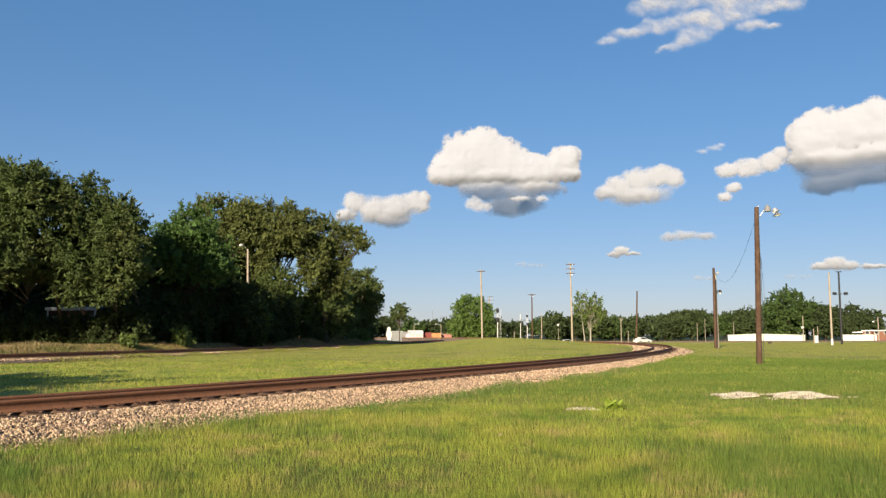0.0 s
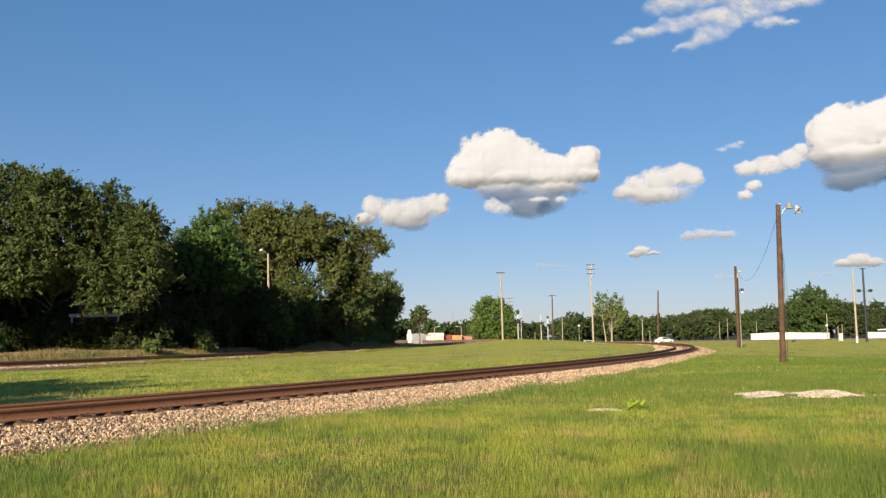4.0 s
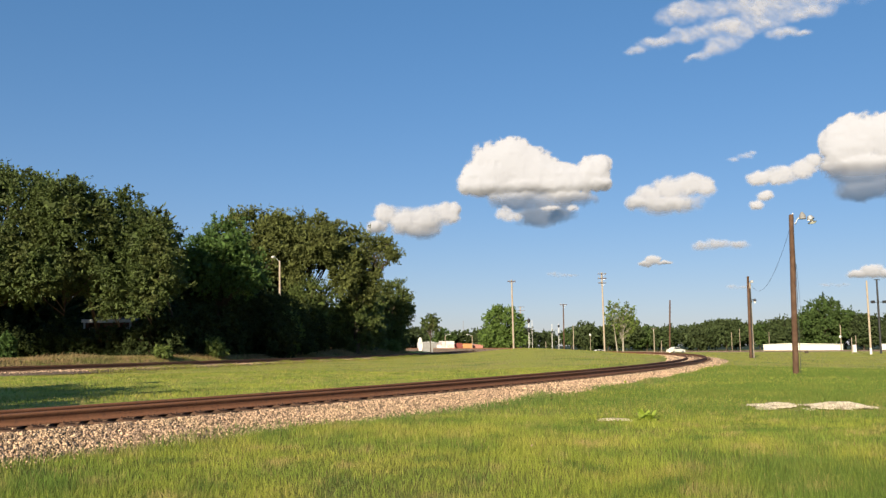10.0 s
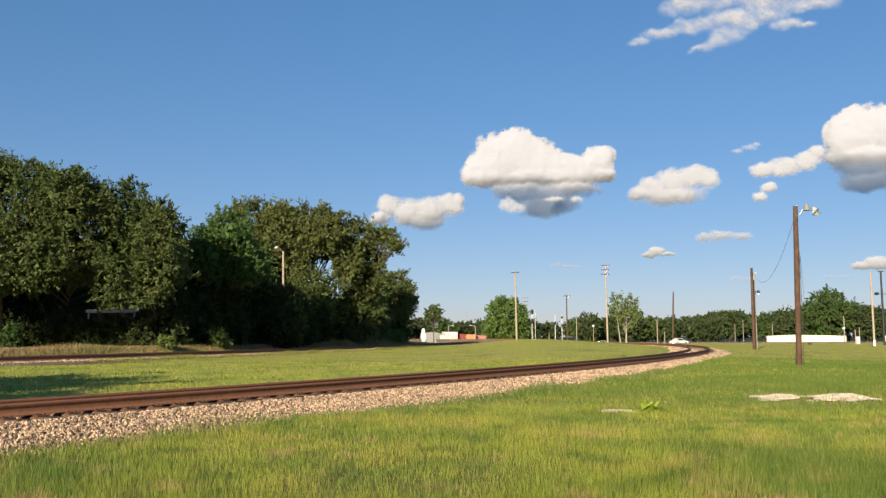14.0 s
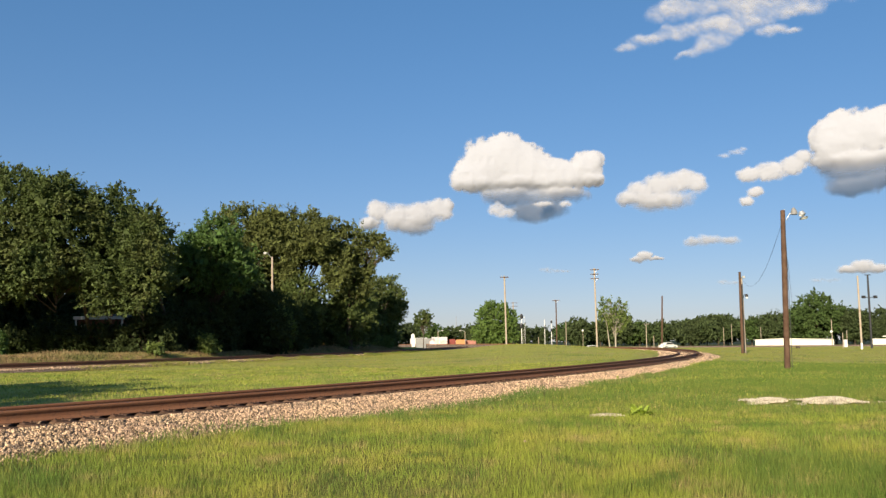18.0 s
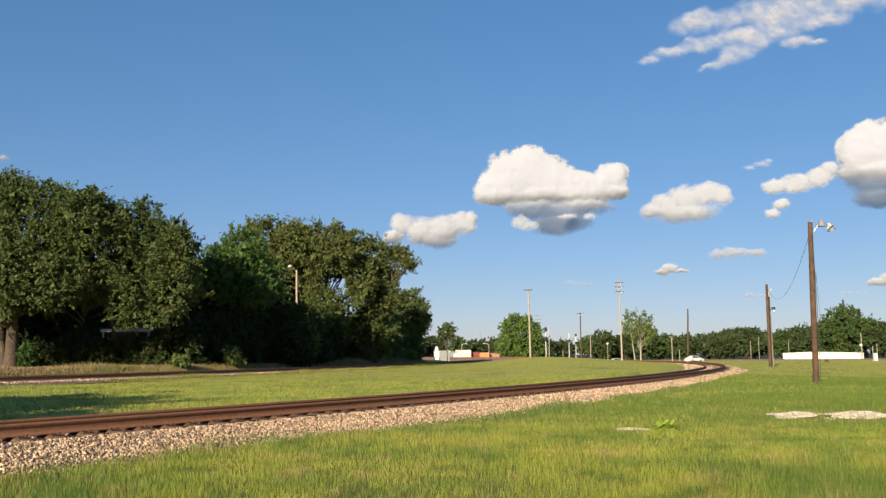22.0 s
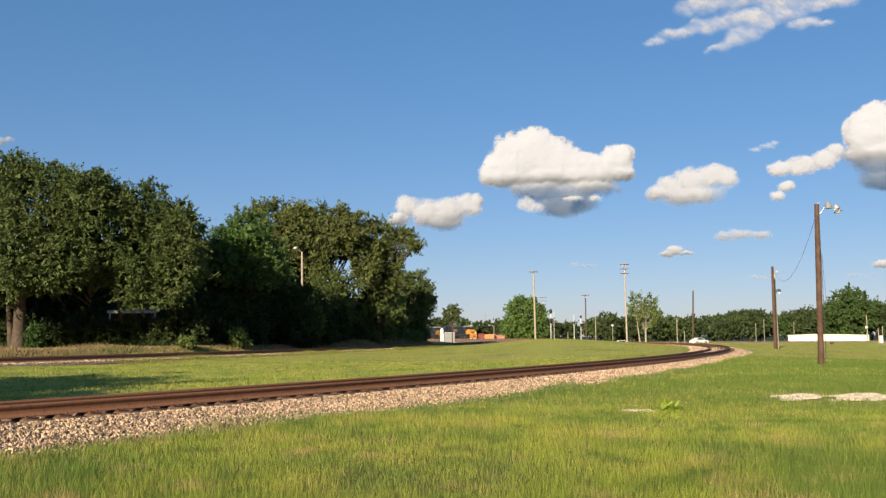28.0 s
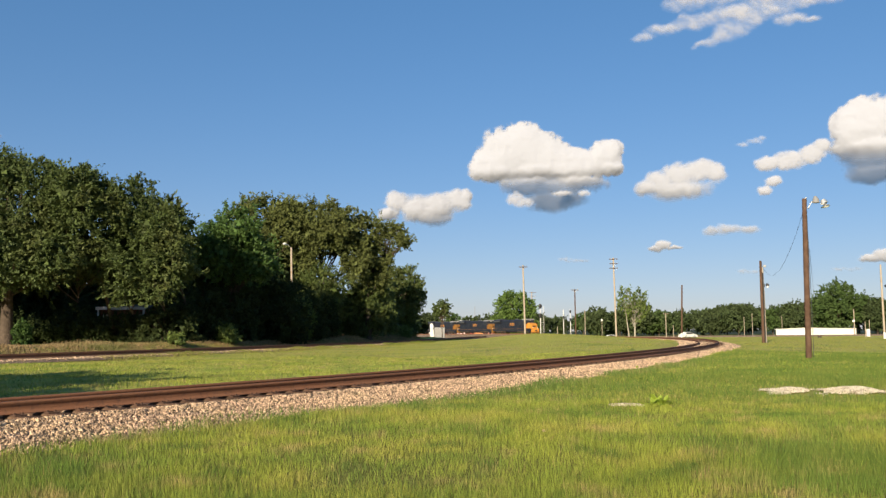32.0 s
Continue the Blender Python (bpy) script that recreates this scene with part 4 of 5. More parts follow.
def cable(name, a, b, sag, radius=0.014):
    pts = [Vector(a).lerp(Vector(b), u / 16) - Vector((0, 0, 4 * sag * (u / 16) * (1 - u / 16))) for u in range(17)]
    me = Shape().tube(pts, radius, 4, caps=False).mesh(name)
    me.materials.append(M["wire"])
    tagged(new(name, me), "thin dark overhead cable between wooden poles", "cable", "overhead cables")


cable("overhead_cable", (15.6, 37.2, 6.85), (31.05, 85, 8.2), 2.0, 0.008)
cable("overhead_cable", (15.75, 37.2, 5.1), (112.0, 262, 2.2), 0.0, 0.011)


# ---- signals ----
def rail_signal(x, y, z, height, heads, label, ladder=True, big=1.0):
    s = thing("railway_signal", x, y, z, label, "railway signal", "railway signals")
    part("mast", Shape().tube([(0, 0, -0.3), (0, 0, height)], 0.07, 8), M["white_paint"], s, "white painted mast", smooth=True)
    if ladder:
        lad = part("ladder", Shape().box(0.75, 0.2, height * 0.47, 0.05, 0.05, height * 0.94), M["white_paint"], s)
        for k in range(int(height / 0.4)):
            part("rung", Shape().tube([(0.1, 0.1, 0.4 * k + 0.3), (0.75, 0.2, 0.4 * k + 0.3)], 0.018, 4), M["white_paint"], lad)
    part("cabinet", Shape().box(0, 0, 0.4, 0.5, 0.4, 0.8, bevel=0.03), M["grey_box"], s)
    for h in heads:
        plate = part("signal_head", Shape().ball(0, -0.15, h, 0.36 * big, 0.06, 0.55 * big, 8, 14), M["black"], s, "black oval target plate", smooth=True)
        for dz in (-0.25, 0.05):
            part("hood", Shape().tube([(0, -0.2, h + dz + 0.1), (0, -0.5, h + dz + 0.06)], [0.13, 0.11], 8), M["black"], plate)
            part("lens", Shape().tube([(0, -0.21, h + dz + 0.1), (0, -0.215, h + dz + 0.1)], 0.1, 8), M["red_lens"], plate)
    return s


rail_signal(19.6, 185, 0.4, 7.0, (6.6, 4.6), "white railway signal mast with two black heads")
rail_signal(26.6, 200, 0.3, 6.3, (4.5,), "white railway signal mast with black head and side arm", False, 0.6)
arm_signal = rail_signal(28.6, 203, 0.3, 6.4, (5.9, 4.0), "railway signal seen edge-on at the junction", False, 0.65)

# ---- trackside cabinet and dish ----
relay = thing("relay_cabinet", -2.4, 200, 0.36, "silver metal relay cabinet beside the tracks", "cabinet")
part("body", Shape().box(0, 0, 1.1, 2.4, 2.0, 2.2, bevel=0.03), M["grey_box"], relay)
part("roof", Shape().box(0, 0, 2.25, 2.55, 2.15, 0.09, bevel=0.02), M["steel"], relay)
part("door", Shape().box(0.1, -1.02, 1.1, 0.95, 0.03, 1.9, bevel=0.01), M["grey_box"], relay)
part("base", Shape().box(0, 0, -0.35, 2.6, 2.2, 0.7), M["roof_grey"], relay)
dish = thing("satellite_dish", -4.2, 199, 0.42, "white round dish on a short mast by the cabinet", "dish")
part("mast", Shape().tube([(0, 0, -0.6), (0, 0, 2.4)], 0.07, 7), M["steel"], dish)
part("reflector", Shape().ball(0, -0.15, 2.5, 0.42, 0.14, 0.74, 8, 14), M["white_paint"], dish, smooth=True)
part("screen_panel", Shape().box(0.05, 0, 1.05, 0.8, 0.06, 1.8, bevel=0.02), M["white_paint"], dish)


# ---- containers beyond the main line ----
def container(x, y, z, length, mat, label, turn=0):
    c = thing("shipping_container", x, y, z, label, "container", "stacked containers beyond the line", turn)
    n = int(length / 0.28)
    zig = []
    for k in range(n):
        u = -length / 2 + 0.1 + (length - 0.2) * k / n
        zig += [(u, -1.2), (u + 0.09, -1.16), (u + 0.16, -1.16), (u + 0.24, -1.2)]
    zig += [(length / 2 - 0.1, -1.2), (length / 2 - 0.1, 1.2), (-length / 2 + 0.1, 1.2)]
    part("body", Shape().prism(zig, "z", 0.12, 2.5), M[mat], c)
    for sx in (-1, 1):
        for sy in (-1, 1):
            part("corner_post", Shape().box(sx * (length / 2 - 0.07), sy * 1.16, 1.3, 0.14, 0.14, 2.6), M[mat], c)
    part("top_rail", Shape().box(0, 0, 2.55, length, 2.44, 0.1), M[mat], c)
    part("bottom_rail", Shape().box(0, 0, 0.07, length, 2.44, 0.14), M[mat], c)


container(-4.8, 334, 0.67, 6.6, "box_white", "white steel shipping container")
container(-2.0, 327, 0.46, 6.6, "grey_box", "grey steel shipping container")
container(3.2, 327, 0.95, 5.9, "box_white", "white steel shipping container")
container(2.8, 326, -0.36, 6.6, "box_pink", "faded red steel shipping container")
container(7.5, 329, 0.18, 3.5, "box_maroon", "dark red steel shipping container")
container(11.2, 328, -0.04, 3.6, "box_orange", "orange steel shipping container")
container(15.0, 331, -0.36, 4.4, "box_red", "dull red steel shipping container")
container(7.5, 324, -2.22, 3.5, "box_white", "white steel shipping container")
container(11.2, 324, -2.22, 3.6, "box_white", "white steel shipping container")


# ---- buildings ----
def long_building():
    b = thing("warehouse", 113.2, 266, -0.4, "long low white metal warehouse", "building", "", -23)
    n = 60
    part("wall", Shape().box(0, 0, 1.0, 22.4, 9, 2.0), M["white"], b)
    for k in range(n):
        part("siding_rib", Shape().box(-11.1 + 22.2 * k / (n - 1), -4.52, 1.0, 0.06, 0.04, 1.96), M["white"], b)
    part("roof", Shape().prism([(-11.4, 1.98), (11.4, 1.98), (11.4, 2.06), (-3.0, 2.4), (-11.4, 2.06)], "y", -4.8, 4.8), M["white"], b)
    part("foundation", Shape().box(0, -4.5, 0.08, 22.5, 0.14, 0.3), M["brick"], b)
    part("door", Shape().box(9.8, -4.54, 0.95, 0.9, 0.05, 1.9), M["white_paint"], b)
    part("door_hood", Shape().box(9.8, -4.7, 1.95, 1.2, 0.4, 0.06), M["shadow_gap"], b)


long_building()
office = thing("low_building", 143.0, 258, -0.42, "low pale flat-roofed building with brick above", "building", "", -29)
part("wall", Shape().box(-3.4, -1.2, 1.0, 9.4, 4, 2.0), M["white"], office)
part("upper_wall", Shape().box(2.6, 3.0, 1.6, 10.6, 6, 3.2), M["brick"], office)
part("roof", Shape().box(2.9, 3.0, 3.35, 11.6, 7.0, 0.3, bevel=0.05), M["white_paint"], office)
part("porch_roof", Shape().prism([(-5.6, 2.7), (-2.4, 2.7), (-2.7, 3.1), (-5.2, 2.9)], "y", -0.4, 3.0), M["white_paint"], office)
part("wall_cap", Shape().box(-3.4, -1.2, 2.05, 9.5, 4.1, 0.1), M["white_paint"], office)
for k in range(3):
    w = part("window", Shape().box(-1.2 + k * 2.6, -0.03, 2.75, 1.1, 0.06, 0.8), M["glass"], office)
    part("frame", Shape().box(-1.2 + k * 2.6, 0.0, 2.75, 1.3, 0.04, 1.0), M["white_paint"], w)
far_bank = sweep("far_bank", curve_line(48, 236, (math.radians(86),), 0, 150, 3.0), [(-1.6, -0.7), (-0.7, -0.02), (0.7, -0.02), (1.6, -0.7)], 0, 0, closed=False)
far_bank.materials.append(M["bed"])
tagged(new("far_bank", far_bank), "low brown stony bank before the distant trees", "bank", kind="structure")
house = thing("house", -27.4, 74, 1.2, "small white house half hidden behind the grove", "house")
part("wall", Shape().box(0, 0, 1.3, 3.9, 5, 2.6), M["brick"], house)
part("roof", Shape().prism([(-3.0, 2.6), (3.0, 2.6), (0, 3.0)], "x", -2.1, 2.1), M["shadow_gap"], house)
part("gutter", Shape().box(0, -3.05, 2.62, 4.2, 0.12, 0.26), M["white_paint"], house)
for x in (-1.1, 1.0):
    w = part("window", Shape().box(x, -2.52, 1.5, 1.0, 0.05, 1.2), M["glass"], house)
    for dx in (-0.52, 0.52):
        part("frame", Shape().box(x + dx, -2.54, 1.5, 0.08, 0.06, 1.3), M["white_paint"], w)
part("porch_post", Shape().tube([(1.9, -3.0, 0), (1.9, -3.0, 2.6)], 0.08, 6), M["white_paint"], house)
part("porch_post", Shape().tube([(-1.9, -3.0, 0), (-1.9, -3.0, 2.6)], 0.08, 6), M["white_paint"], house)
# meter box and bollards
meter = thing("meter_box", 68.1, 140, 0.05, "white utility box with two thin posts", "utility box")
part("box", Shape().box(0, 0, 0.85, 0.5, 0.4, 1.2, bevel=0.03), M["white_paint"], meter)
part("post", Shape().tube([(-0.35, 0.1, 0), (-0.35, 0.1, 2.6)], 0.06, 6), M["pole_pale"], meter)
part("post", Shape().tube([(0.35, 0.1, 0), (0.35, 0.1, 3.0)], 0.05, 6), M["pole_pale"], meter)
part("pad", Shape().box(0.6, 0, 0.0, 2.4, 1.0, 0.16), M["roof_grey"], meter)
stump = thing("equipment_box", 60.2, 140, 0.05, "small dark equipment box in the field", "utility box")
part("box", Shape().box(0, 0, 0.25, 0.5, 0.4, 0.5, bevel=0.03), M["bogie"], stump)


# ---- parked car ----
def parked_car(x, y, z, turn, label):
    car = thing("car", x, y, z, label, "car", "", turn)
    lower = [(-2.4, 0.35), (-2.42, 0.75), (-2.3, 0.95), (-1.2, 1.0), (1.2, 1.0), (2.1, 0.88), (2.42, 0.65), (2.4, 0.32)]
    part("body", Shape().prism(lower, "y", -0.9, 0.9), M["white_paint"], car)
    cabin = [(-1.7, 0.98), (-1.15, 1.5), (0.5, 1.52), (1.35, 0.98)]
    part("cabin", Shape().prism(cabin, "y", -0.76, 0.76), M["white_paint"], car)
    for sgn in (-1, 1):
        part("side_window", Shape().prism([(-1.45, 1.03), (-1.05, 1.43), (0.42, 1.45), (1.1, 1.03)], "y", sgn * 0.765, sgn * 0.78), M["glass"], car)
        part("headlight", Shape().box(2.36, sgn * 0.65, 0.72, 0.12, 0.35, 0.14), M["lens_clear"], car)
        part("tail_light", Shape().box(-2.41, sgn * 0.7, 0.8, 0.08, 0.3, 0.16), M["red_lens"], car)
        for wx in (-1.45, 1.45):
            tyre = part("wheel", Shape().tube([(wx, sgn * 0.72, 0.33), (wx, sgn * 0.93, 0.33)], 0.33, 14), M["tyre"], car)
            part("rim", Shape().tube([(wx, sgn * 0.93, 0.33), (wx, sgn * 0.945, 0.33)], 0.2, 12), M["steel"], tyre)
    part("bumper", Shape().box(2.42, 0, 0.45, 0.12, 1.7, 0.2, bevel=0.03), M["white_paint"], car)
    return car


parked_car(59.6, 215, -0.42, 30, "white sedan parked before the distant trees")
parked_car(45.2, 240, -1.1, 8, "white car half hidden beyond the curve of the track")

def wave(x, y, k):
    return 0.5 + 0.25 * (np.sin(x * 0.9 * k + 1.3 * np.sin(y * 0.7 * k)) + np.sin(y * 1.1 * k + 1.7 * np.sin(x * 0.6 * k + 2)))


# ---- gravel patches, weeds, stones in the grass ----
def gravel_patch(x, y, rx, ry, label, seed, turn=-0.4):
    rng = np.random.default_rng(seed)
    n = int(rx * ry * 4200)
    a, r = rng.uniform(0, 2 * np.pi, n), np.sqrt(rng.random(n)) * (0.8 + 0.25 * np.sin(3 * rng.random(n) + seed))
    u, v = np.cos(a) * r * rx * (1 + 0.25 * np.sin(3 * a + seed)), np.sin(a) * r * ry * (1 + 0.3 * np.sin(2 * a))
    px, py = x + u * math.cos(turn) - v * math.sin(turn), y + u * math.sin(turn) + v * math.cos(turn)
    ragged = 0.6 * wave(px * 3.1 + seed, py * 1.4, 1.5) + 0.4 * wave(px * 7.3, py * 3.7 + seed, 1.5)
    z = ground_z(px, py) + 0.02 + min(0.12, 0.13 * rx) * (1 - np.clip(r, 0, 1) ** 2) * ragged * rng.random(n) ** 0.4
    stay = (ragged > 0.8 * r ** 2) & ((r < 0.75) | (rng.random(n) < 0.35))
    px, py, z, n = px[stay], py[stay], z[stay], int(stay.sum())
    me = scatter_rocks("gravel_patch", np.stack([px, py, z], 1), rng.uniform(0.006, 0.02, n), seed)
    me.materials.append(M["gravel"])
    return tagged(new("gravel_patch", me), label, "gravel", "gravel patches", "stuff")


GRAVEL = [(7.38, 19.2, 0.6, 1.3), (8.66, 18.7, 1.12, 1.2), (3.35, 16.4, 0.45, 0.42)]
for k, (x, y, rx, ry) in enumerate(GRAVEL):
    gravel_patch(x, y, rx, ry, "patch of pale broken gravel lying in the grass", 70 + k)
stone_me = mesh_np("field_stone", ROCKS[3] * 0.03, None, ROCK_TRIS)
stone_me.materials.append(M["stone_single"])
field_stone = tagged(new("field_stone", stone_me), "small pale stone lying in the grass", "stone")
field_stone.matrix_basis = pose(1.28, 11.9, float(ground_z(1.28, 11.9)) + 0.07)


def weed(x, y, height, leaves, label, seed):
    rng = np.random.default_rng(seed)
    w = thing("weed", x, y, float(ground_z(x, y)), label, "plant", "broad-leaved weeds")
    for k in range(leaves):
        a, up, ln = rng.uniform(0, 360), rng.uniform(5, 70), height * rng.uniform(0.45, 0.9)
        s = Shape()
        vs = [(0, 0, 0)] + [(sgn * wd * ln * 1.2, 0.25 * u * u * ln * -1 + 0, u * ln) for u, wd in ((0.3, 0.14), (0.6, 0.17), (0.85, 0.1)) for sgn in (-1, 1)] + [(0, -0.3 * ln, ln)]
        s.add(vs, [(0, 1, 2), (1, 3, 4, 2), (3, 5, 6, 4), (5, 7, 6)])
        part("leaf", s, M["weed"], w, m=pose(rng.normal() * height * 0.3, rng.normal() * height * 0.3, rng.uniform(0, 0.35) * height, 0, 0, a) @ pose(0, 0, 0, 90 - up, 0, 0))


weed(3.93, 16.3, 0.25, 170, "bright yellow-green leafy weed in the mown grass", 5)
for k, (x, y) in enumerate([(10.4, 27), (12.8, 33), (-4.4, 13.0), (-2.1, 16.4), (6.6, 30.5), (17.6, 41.3)]):
    weed(x, y, 0.2, 12, "small green weed growing by the ballast", 20 + k)


# ---- grass ----
def build_grass(name, count, r0, r1, power, seed, tall, wide, mat, label, side=33):
    """Blades of grass over the field before the camera, thinner with distance."""
    rng = np.random.default_rng(seed)
    u = rng.random(count)
    r = (r0 ** power + u * (r1 ** power - r0 ** power)) ** (1 / power)
    a = np.radians(rng.uniform(-side, side, count))
    x, y = np.sin(a) * r, np.cos(a) * r
    keep = rng.random(count) < 0.35 + 0.65 * wave(x, y, 1.6)
    for line, reach in ((NEAR_LINE, 2.62), (FAR_LINE, 2.0)):
        keep &= nearest(line, x, y) > reach + 0.5 * (rng.random(count) - 0.5)
    for gx, gy, rx, ry in GRAVEL:
        keep &= ((x - gx) / rx) ** 2 + ((y - gy) / ry) ** 2 > 0.55 + 0.5 * rng.random(count)
    bare = (np.abs(nearest(FAR_LINE, x, y) - 7) < 2.6) & (x - 0.42 * (y - 44) < -23) & (y > 30)
    keep &= ~bare | (rng.random(count) < 0.3)
    x, y, r = x[keep], y[keep], r[keep]
    n = len(x)
    far = (r / 9) ** 0.85
    h = tall * rng.uniform(0.4, 1.25, n) * (0.7 + 0.5 * wave(x, y, 0.8)) * (r / 9) ** -0.2
    w = wide * far * rng.uniform(0.7, 1.3, n)
    turn, bend = rng.uniform(0, 2 * np.pi, n), rng.uniform(0.05, 0.55, n) * h
    c, s = np.cos(turn), np.sin(turn)
    b2 = rng.uniform(0, 2 * np.pi, n)
    bx, by = np.cos(b2) * bend, np.sin(b2) * bend
    z = ground_z(x, y) - 0.01
    co = np.stack([
        np.stack([x - c * w / 2, y - s * w / 2, z], 1), np.stack([x + c * w / 2, y + s * w / 2, z], 1),
        np.stack([x + c * w * 0.35 + bx * 0.35, y + s * w * 0.35 + by * 0.35, z + h * 0.6], 1), np.stack([x - c * w * 0.35 + bx * 0.35, y - s * w * 0.35 + by * 0.35, z + h * 0.6], 1),
        np.stack([x + bx, y + by, z + h], 1)], 1).reshape(-1, 3)
    k = np.arange(n)[:, None] * 5
    me = mesh_np(name, co, k + np.array([[0, 1, 2, 3]]), k + np.array([[3, 2, 4]]))
    me.materials.append(M[mat])
    return tagged(new(name, me), label, "grass", kind="stuff")


build_grass("grass", 340000, 6.5, 48, 0.75, 1, 0.11, 0.0052, "blade", "short green meadow grass with yellowish tips")
build_grass("far_grass", 120000, 40, 185, 0.8, 4, 0.13, 0.0085, "blade_far", "pale green grass on the low hump and beyond", 30)
build_grass("near_grass", 300000, 6.3, 18, 1.3, 3, 0.125, 0.0034, "blade", "dense green meadow grass with fine upright blades")
build_grass("dry_grass", 15000, 6.5, 26, 0.7, 2, 0.12, 0.0042, "straw", "thin dry straw stalks among the green grass")


def lush_patch(x0, y0, rx, ry, n, seed):
    """Deeper green, taller grass in one part of the field."""
    rng = np.random.default_rng(seed)
    a, r = rng.uniform(0, 2 * np.pi, n), rng.random(n) ** 0.6
    x, y = x0 + np.cos(a) * r * rx, y0 + np.sin(a) * r * ry
    keep = rng.random(n) < 0.2 + wave(x, y, 0.8) * (1.1 - r ** 2)
    for gx, gy, gw, gd in GRAVEL:
        keep &= ((x - gx) / gw) ** 2 + ((y - gy) / gd) ** 2 > 0.6 + 0.5 * rng.random(n)
    keep &= nearest(NEAR_LINE, x, y) > 2.9
    x, y = x[keep], y[keep]
    n = len(x)
    far = np.hypot(x, y)
    h, w = rng.uniform(0.06, 0.17, n), 0.0034 * (far / 9) ** 0.85 * rng.uniform(0.7, 1.3, n)
    t = rng.uniform(0, 2 * np.pi, n)
    c, d = np.cos(t) * w, np.sin(t) * w
    lx, ly = rng.normal(size=n) * 0.035, rng.normal(size=n) * 0.035
    z = ground_z(x, y) - 0.01
    co = np.stack([np.stack([x - c, y - d, z], 1), np.stack([x + c, y + d, z], 1), np.stack([x + lx, y + ly, z + h], 1)], 1).reshape(-1, 3)
    me = mesh_np("lush_grass", co, None, np.arange(3 * n).reshape(-1, 3))
    me.materials.append(M["patch_blade"])
    tagged(new("lush_grass", me), "patch of deeper green grass in the field", "grass", kind="stuff")


lush_patch(10.0, 21.5, 9.0, 8.0, 105000, 41)
lush_patch(17.5, 36.0, 11.0, 11.0, 80000, 44)
lush_patch(4.6, 9.2, 1.6, 1.6, 14000, 42)
lush_patch(-1.0, 7.6, 1.5, 0.8, 7000, 43)


def verge_grass():
    """Tall dry grass along the foot of the grove."""
    rng = np.random.default_rng(9)
    n = 70000
    s = rng.uniform(-24, 90, n)
    q = along(FAR_LINE, s)
    o = -(2.0 + 4.9 * rng.random(n) ** 1.3)
    x, y = q[:, 0] + np.cos(q[:, 2]) * o, q[:, 1] - np.sin(q[:, 2]) * o
    h = rng.uniform(0.1, 0.55, n) * (0.25 + 1.0 * wave(x, y, 0.5) ** 2)
    w = 0.022
    t = rng.uniform(0, 2 * np.pi, n)
    z = ground_z(x, y) - 0.02
    c, d = np.cos(t) * w, np.sin(t) * w
    lx, ly = rng.normal(size=n) * 0.12, rng.normal(size=n) * 0.12
    co = np.stack([np.stack([x - c, y - d, z], 1), np.stack([x + c, y + d, z], 1), np.stack([x + lx, y + ly, z + h], 1)], 1).reshape(-1, 3)
    me = mesh_np("verge_grass", co, None, np.arange(3 * n).reshape(-1, 3))
    me.materials.append(M["verge"])
    tagged(new("verge_grass", me), "tall dry yellow grass along the foot of the grove", "grass", kind="stuff")


verge_grass()


def toe_grass(line, prof, n, s0, s1, edge, tall, wide, seed, mat, label):
    """Taller grass that grows up the foot of the ballast."""
    rng = np.random.default_rng(seed)
    s = rng.uniform(s0, s1, n)
    q = along(line, s)
    o = edge + np.abs(rng.normal(size=n)) * 0.5 - 1.1 * np.clip(wave(q[:, 0], q[:, 1], 0.9) - 0.5, 0, 1) * rng.random(n)
    x, y = q[:, 0] + np.cos(q[:, 2]) * o, q[:, 1] - np.sin(q[:, 2]) * o
    h = rng.uniform(0.25, 1.0, n) * tall * (0.4 + 0.9 * wave(x, y, 1.1))
    w = wide * (np.hypot(x, y) / 10) ** 0.9
    t = rng.uniform(0, 2 * np.pi, n)
    z = np.maximum(ground_z(x, y), np.interp(o, prof[:, 0], prof[:, 1])) - 0.02
    c, d = np.cos(t) * w, np.sin(t) * w
    lx, ly = rng.normal(size=n) * 0.05, rng.normal(size=n) * 0.05
    co = np.stack([np.stack([x - c, y - d, z], 1), np.stack([x + c, y + d, z], 1), np.stack([x + lx, y + ly, z + h], 1)], 1).reshape(-1, 3)
    me = mesh_np("toe_grass", co, None, np.arange(3 * n).reshape(-1, 3))
    me.materials.append(M[mat])
    tagged(new("toe_grass", me), label, "grass", kind="stuff")


toe_grass(NEAR_LINE, PROF_NEAR, 17000, -10, 30, 2.62, 0.2, 0.005, 19, "toe_blade", "lush green grass growing along the foot of the ballast")
toe_grass(FAR_LINE, PROF_FAR, 16000, 4, 95, 1.75, 0.22, 0.004, 29, "blade_far", "pale grass growing up to the far track")


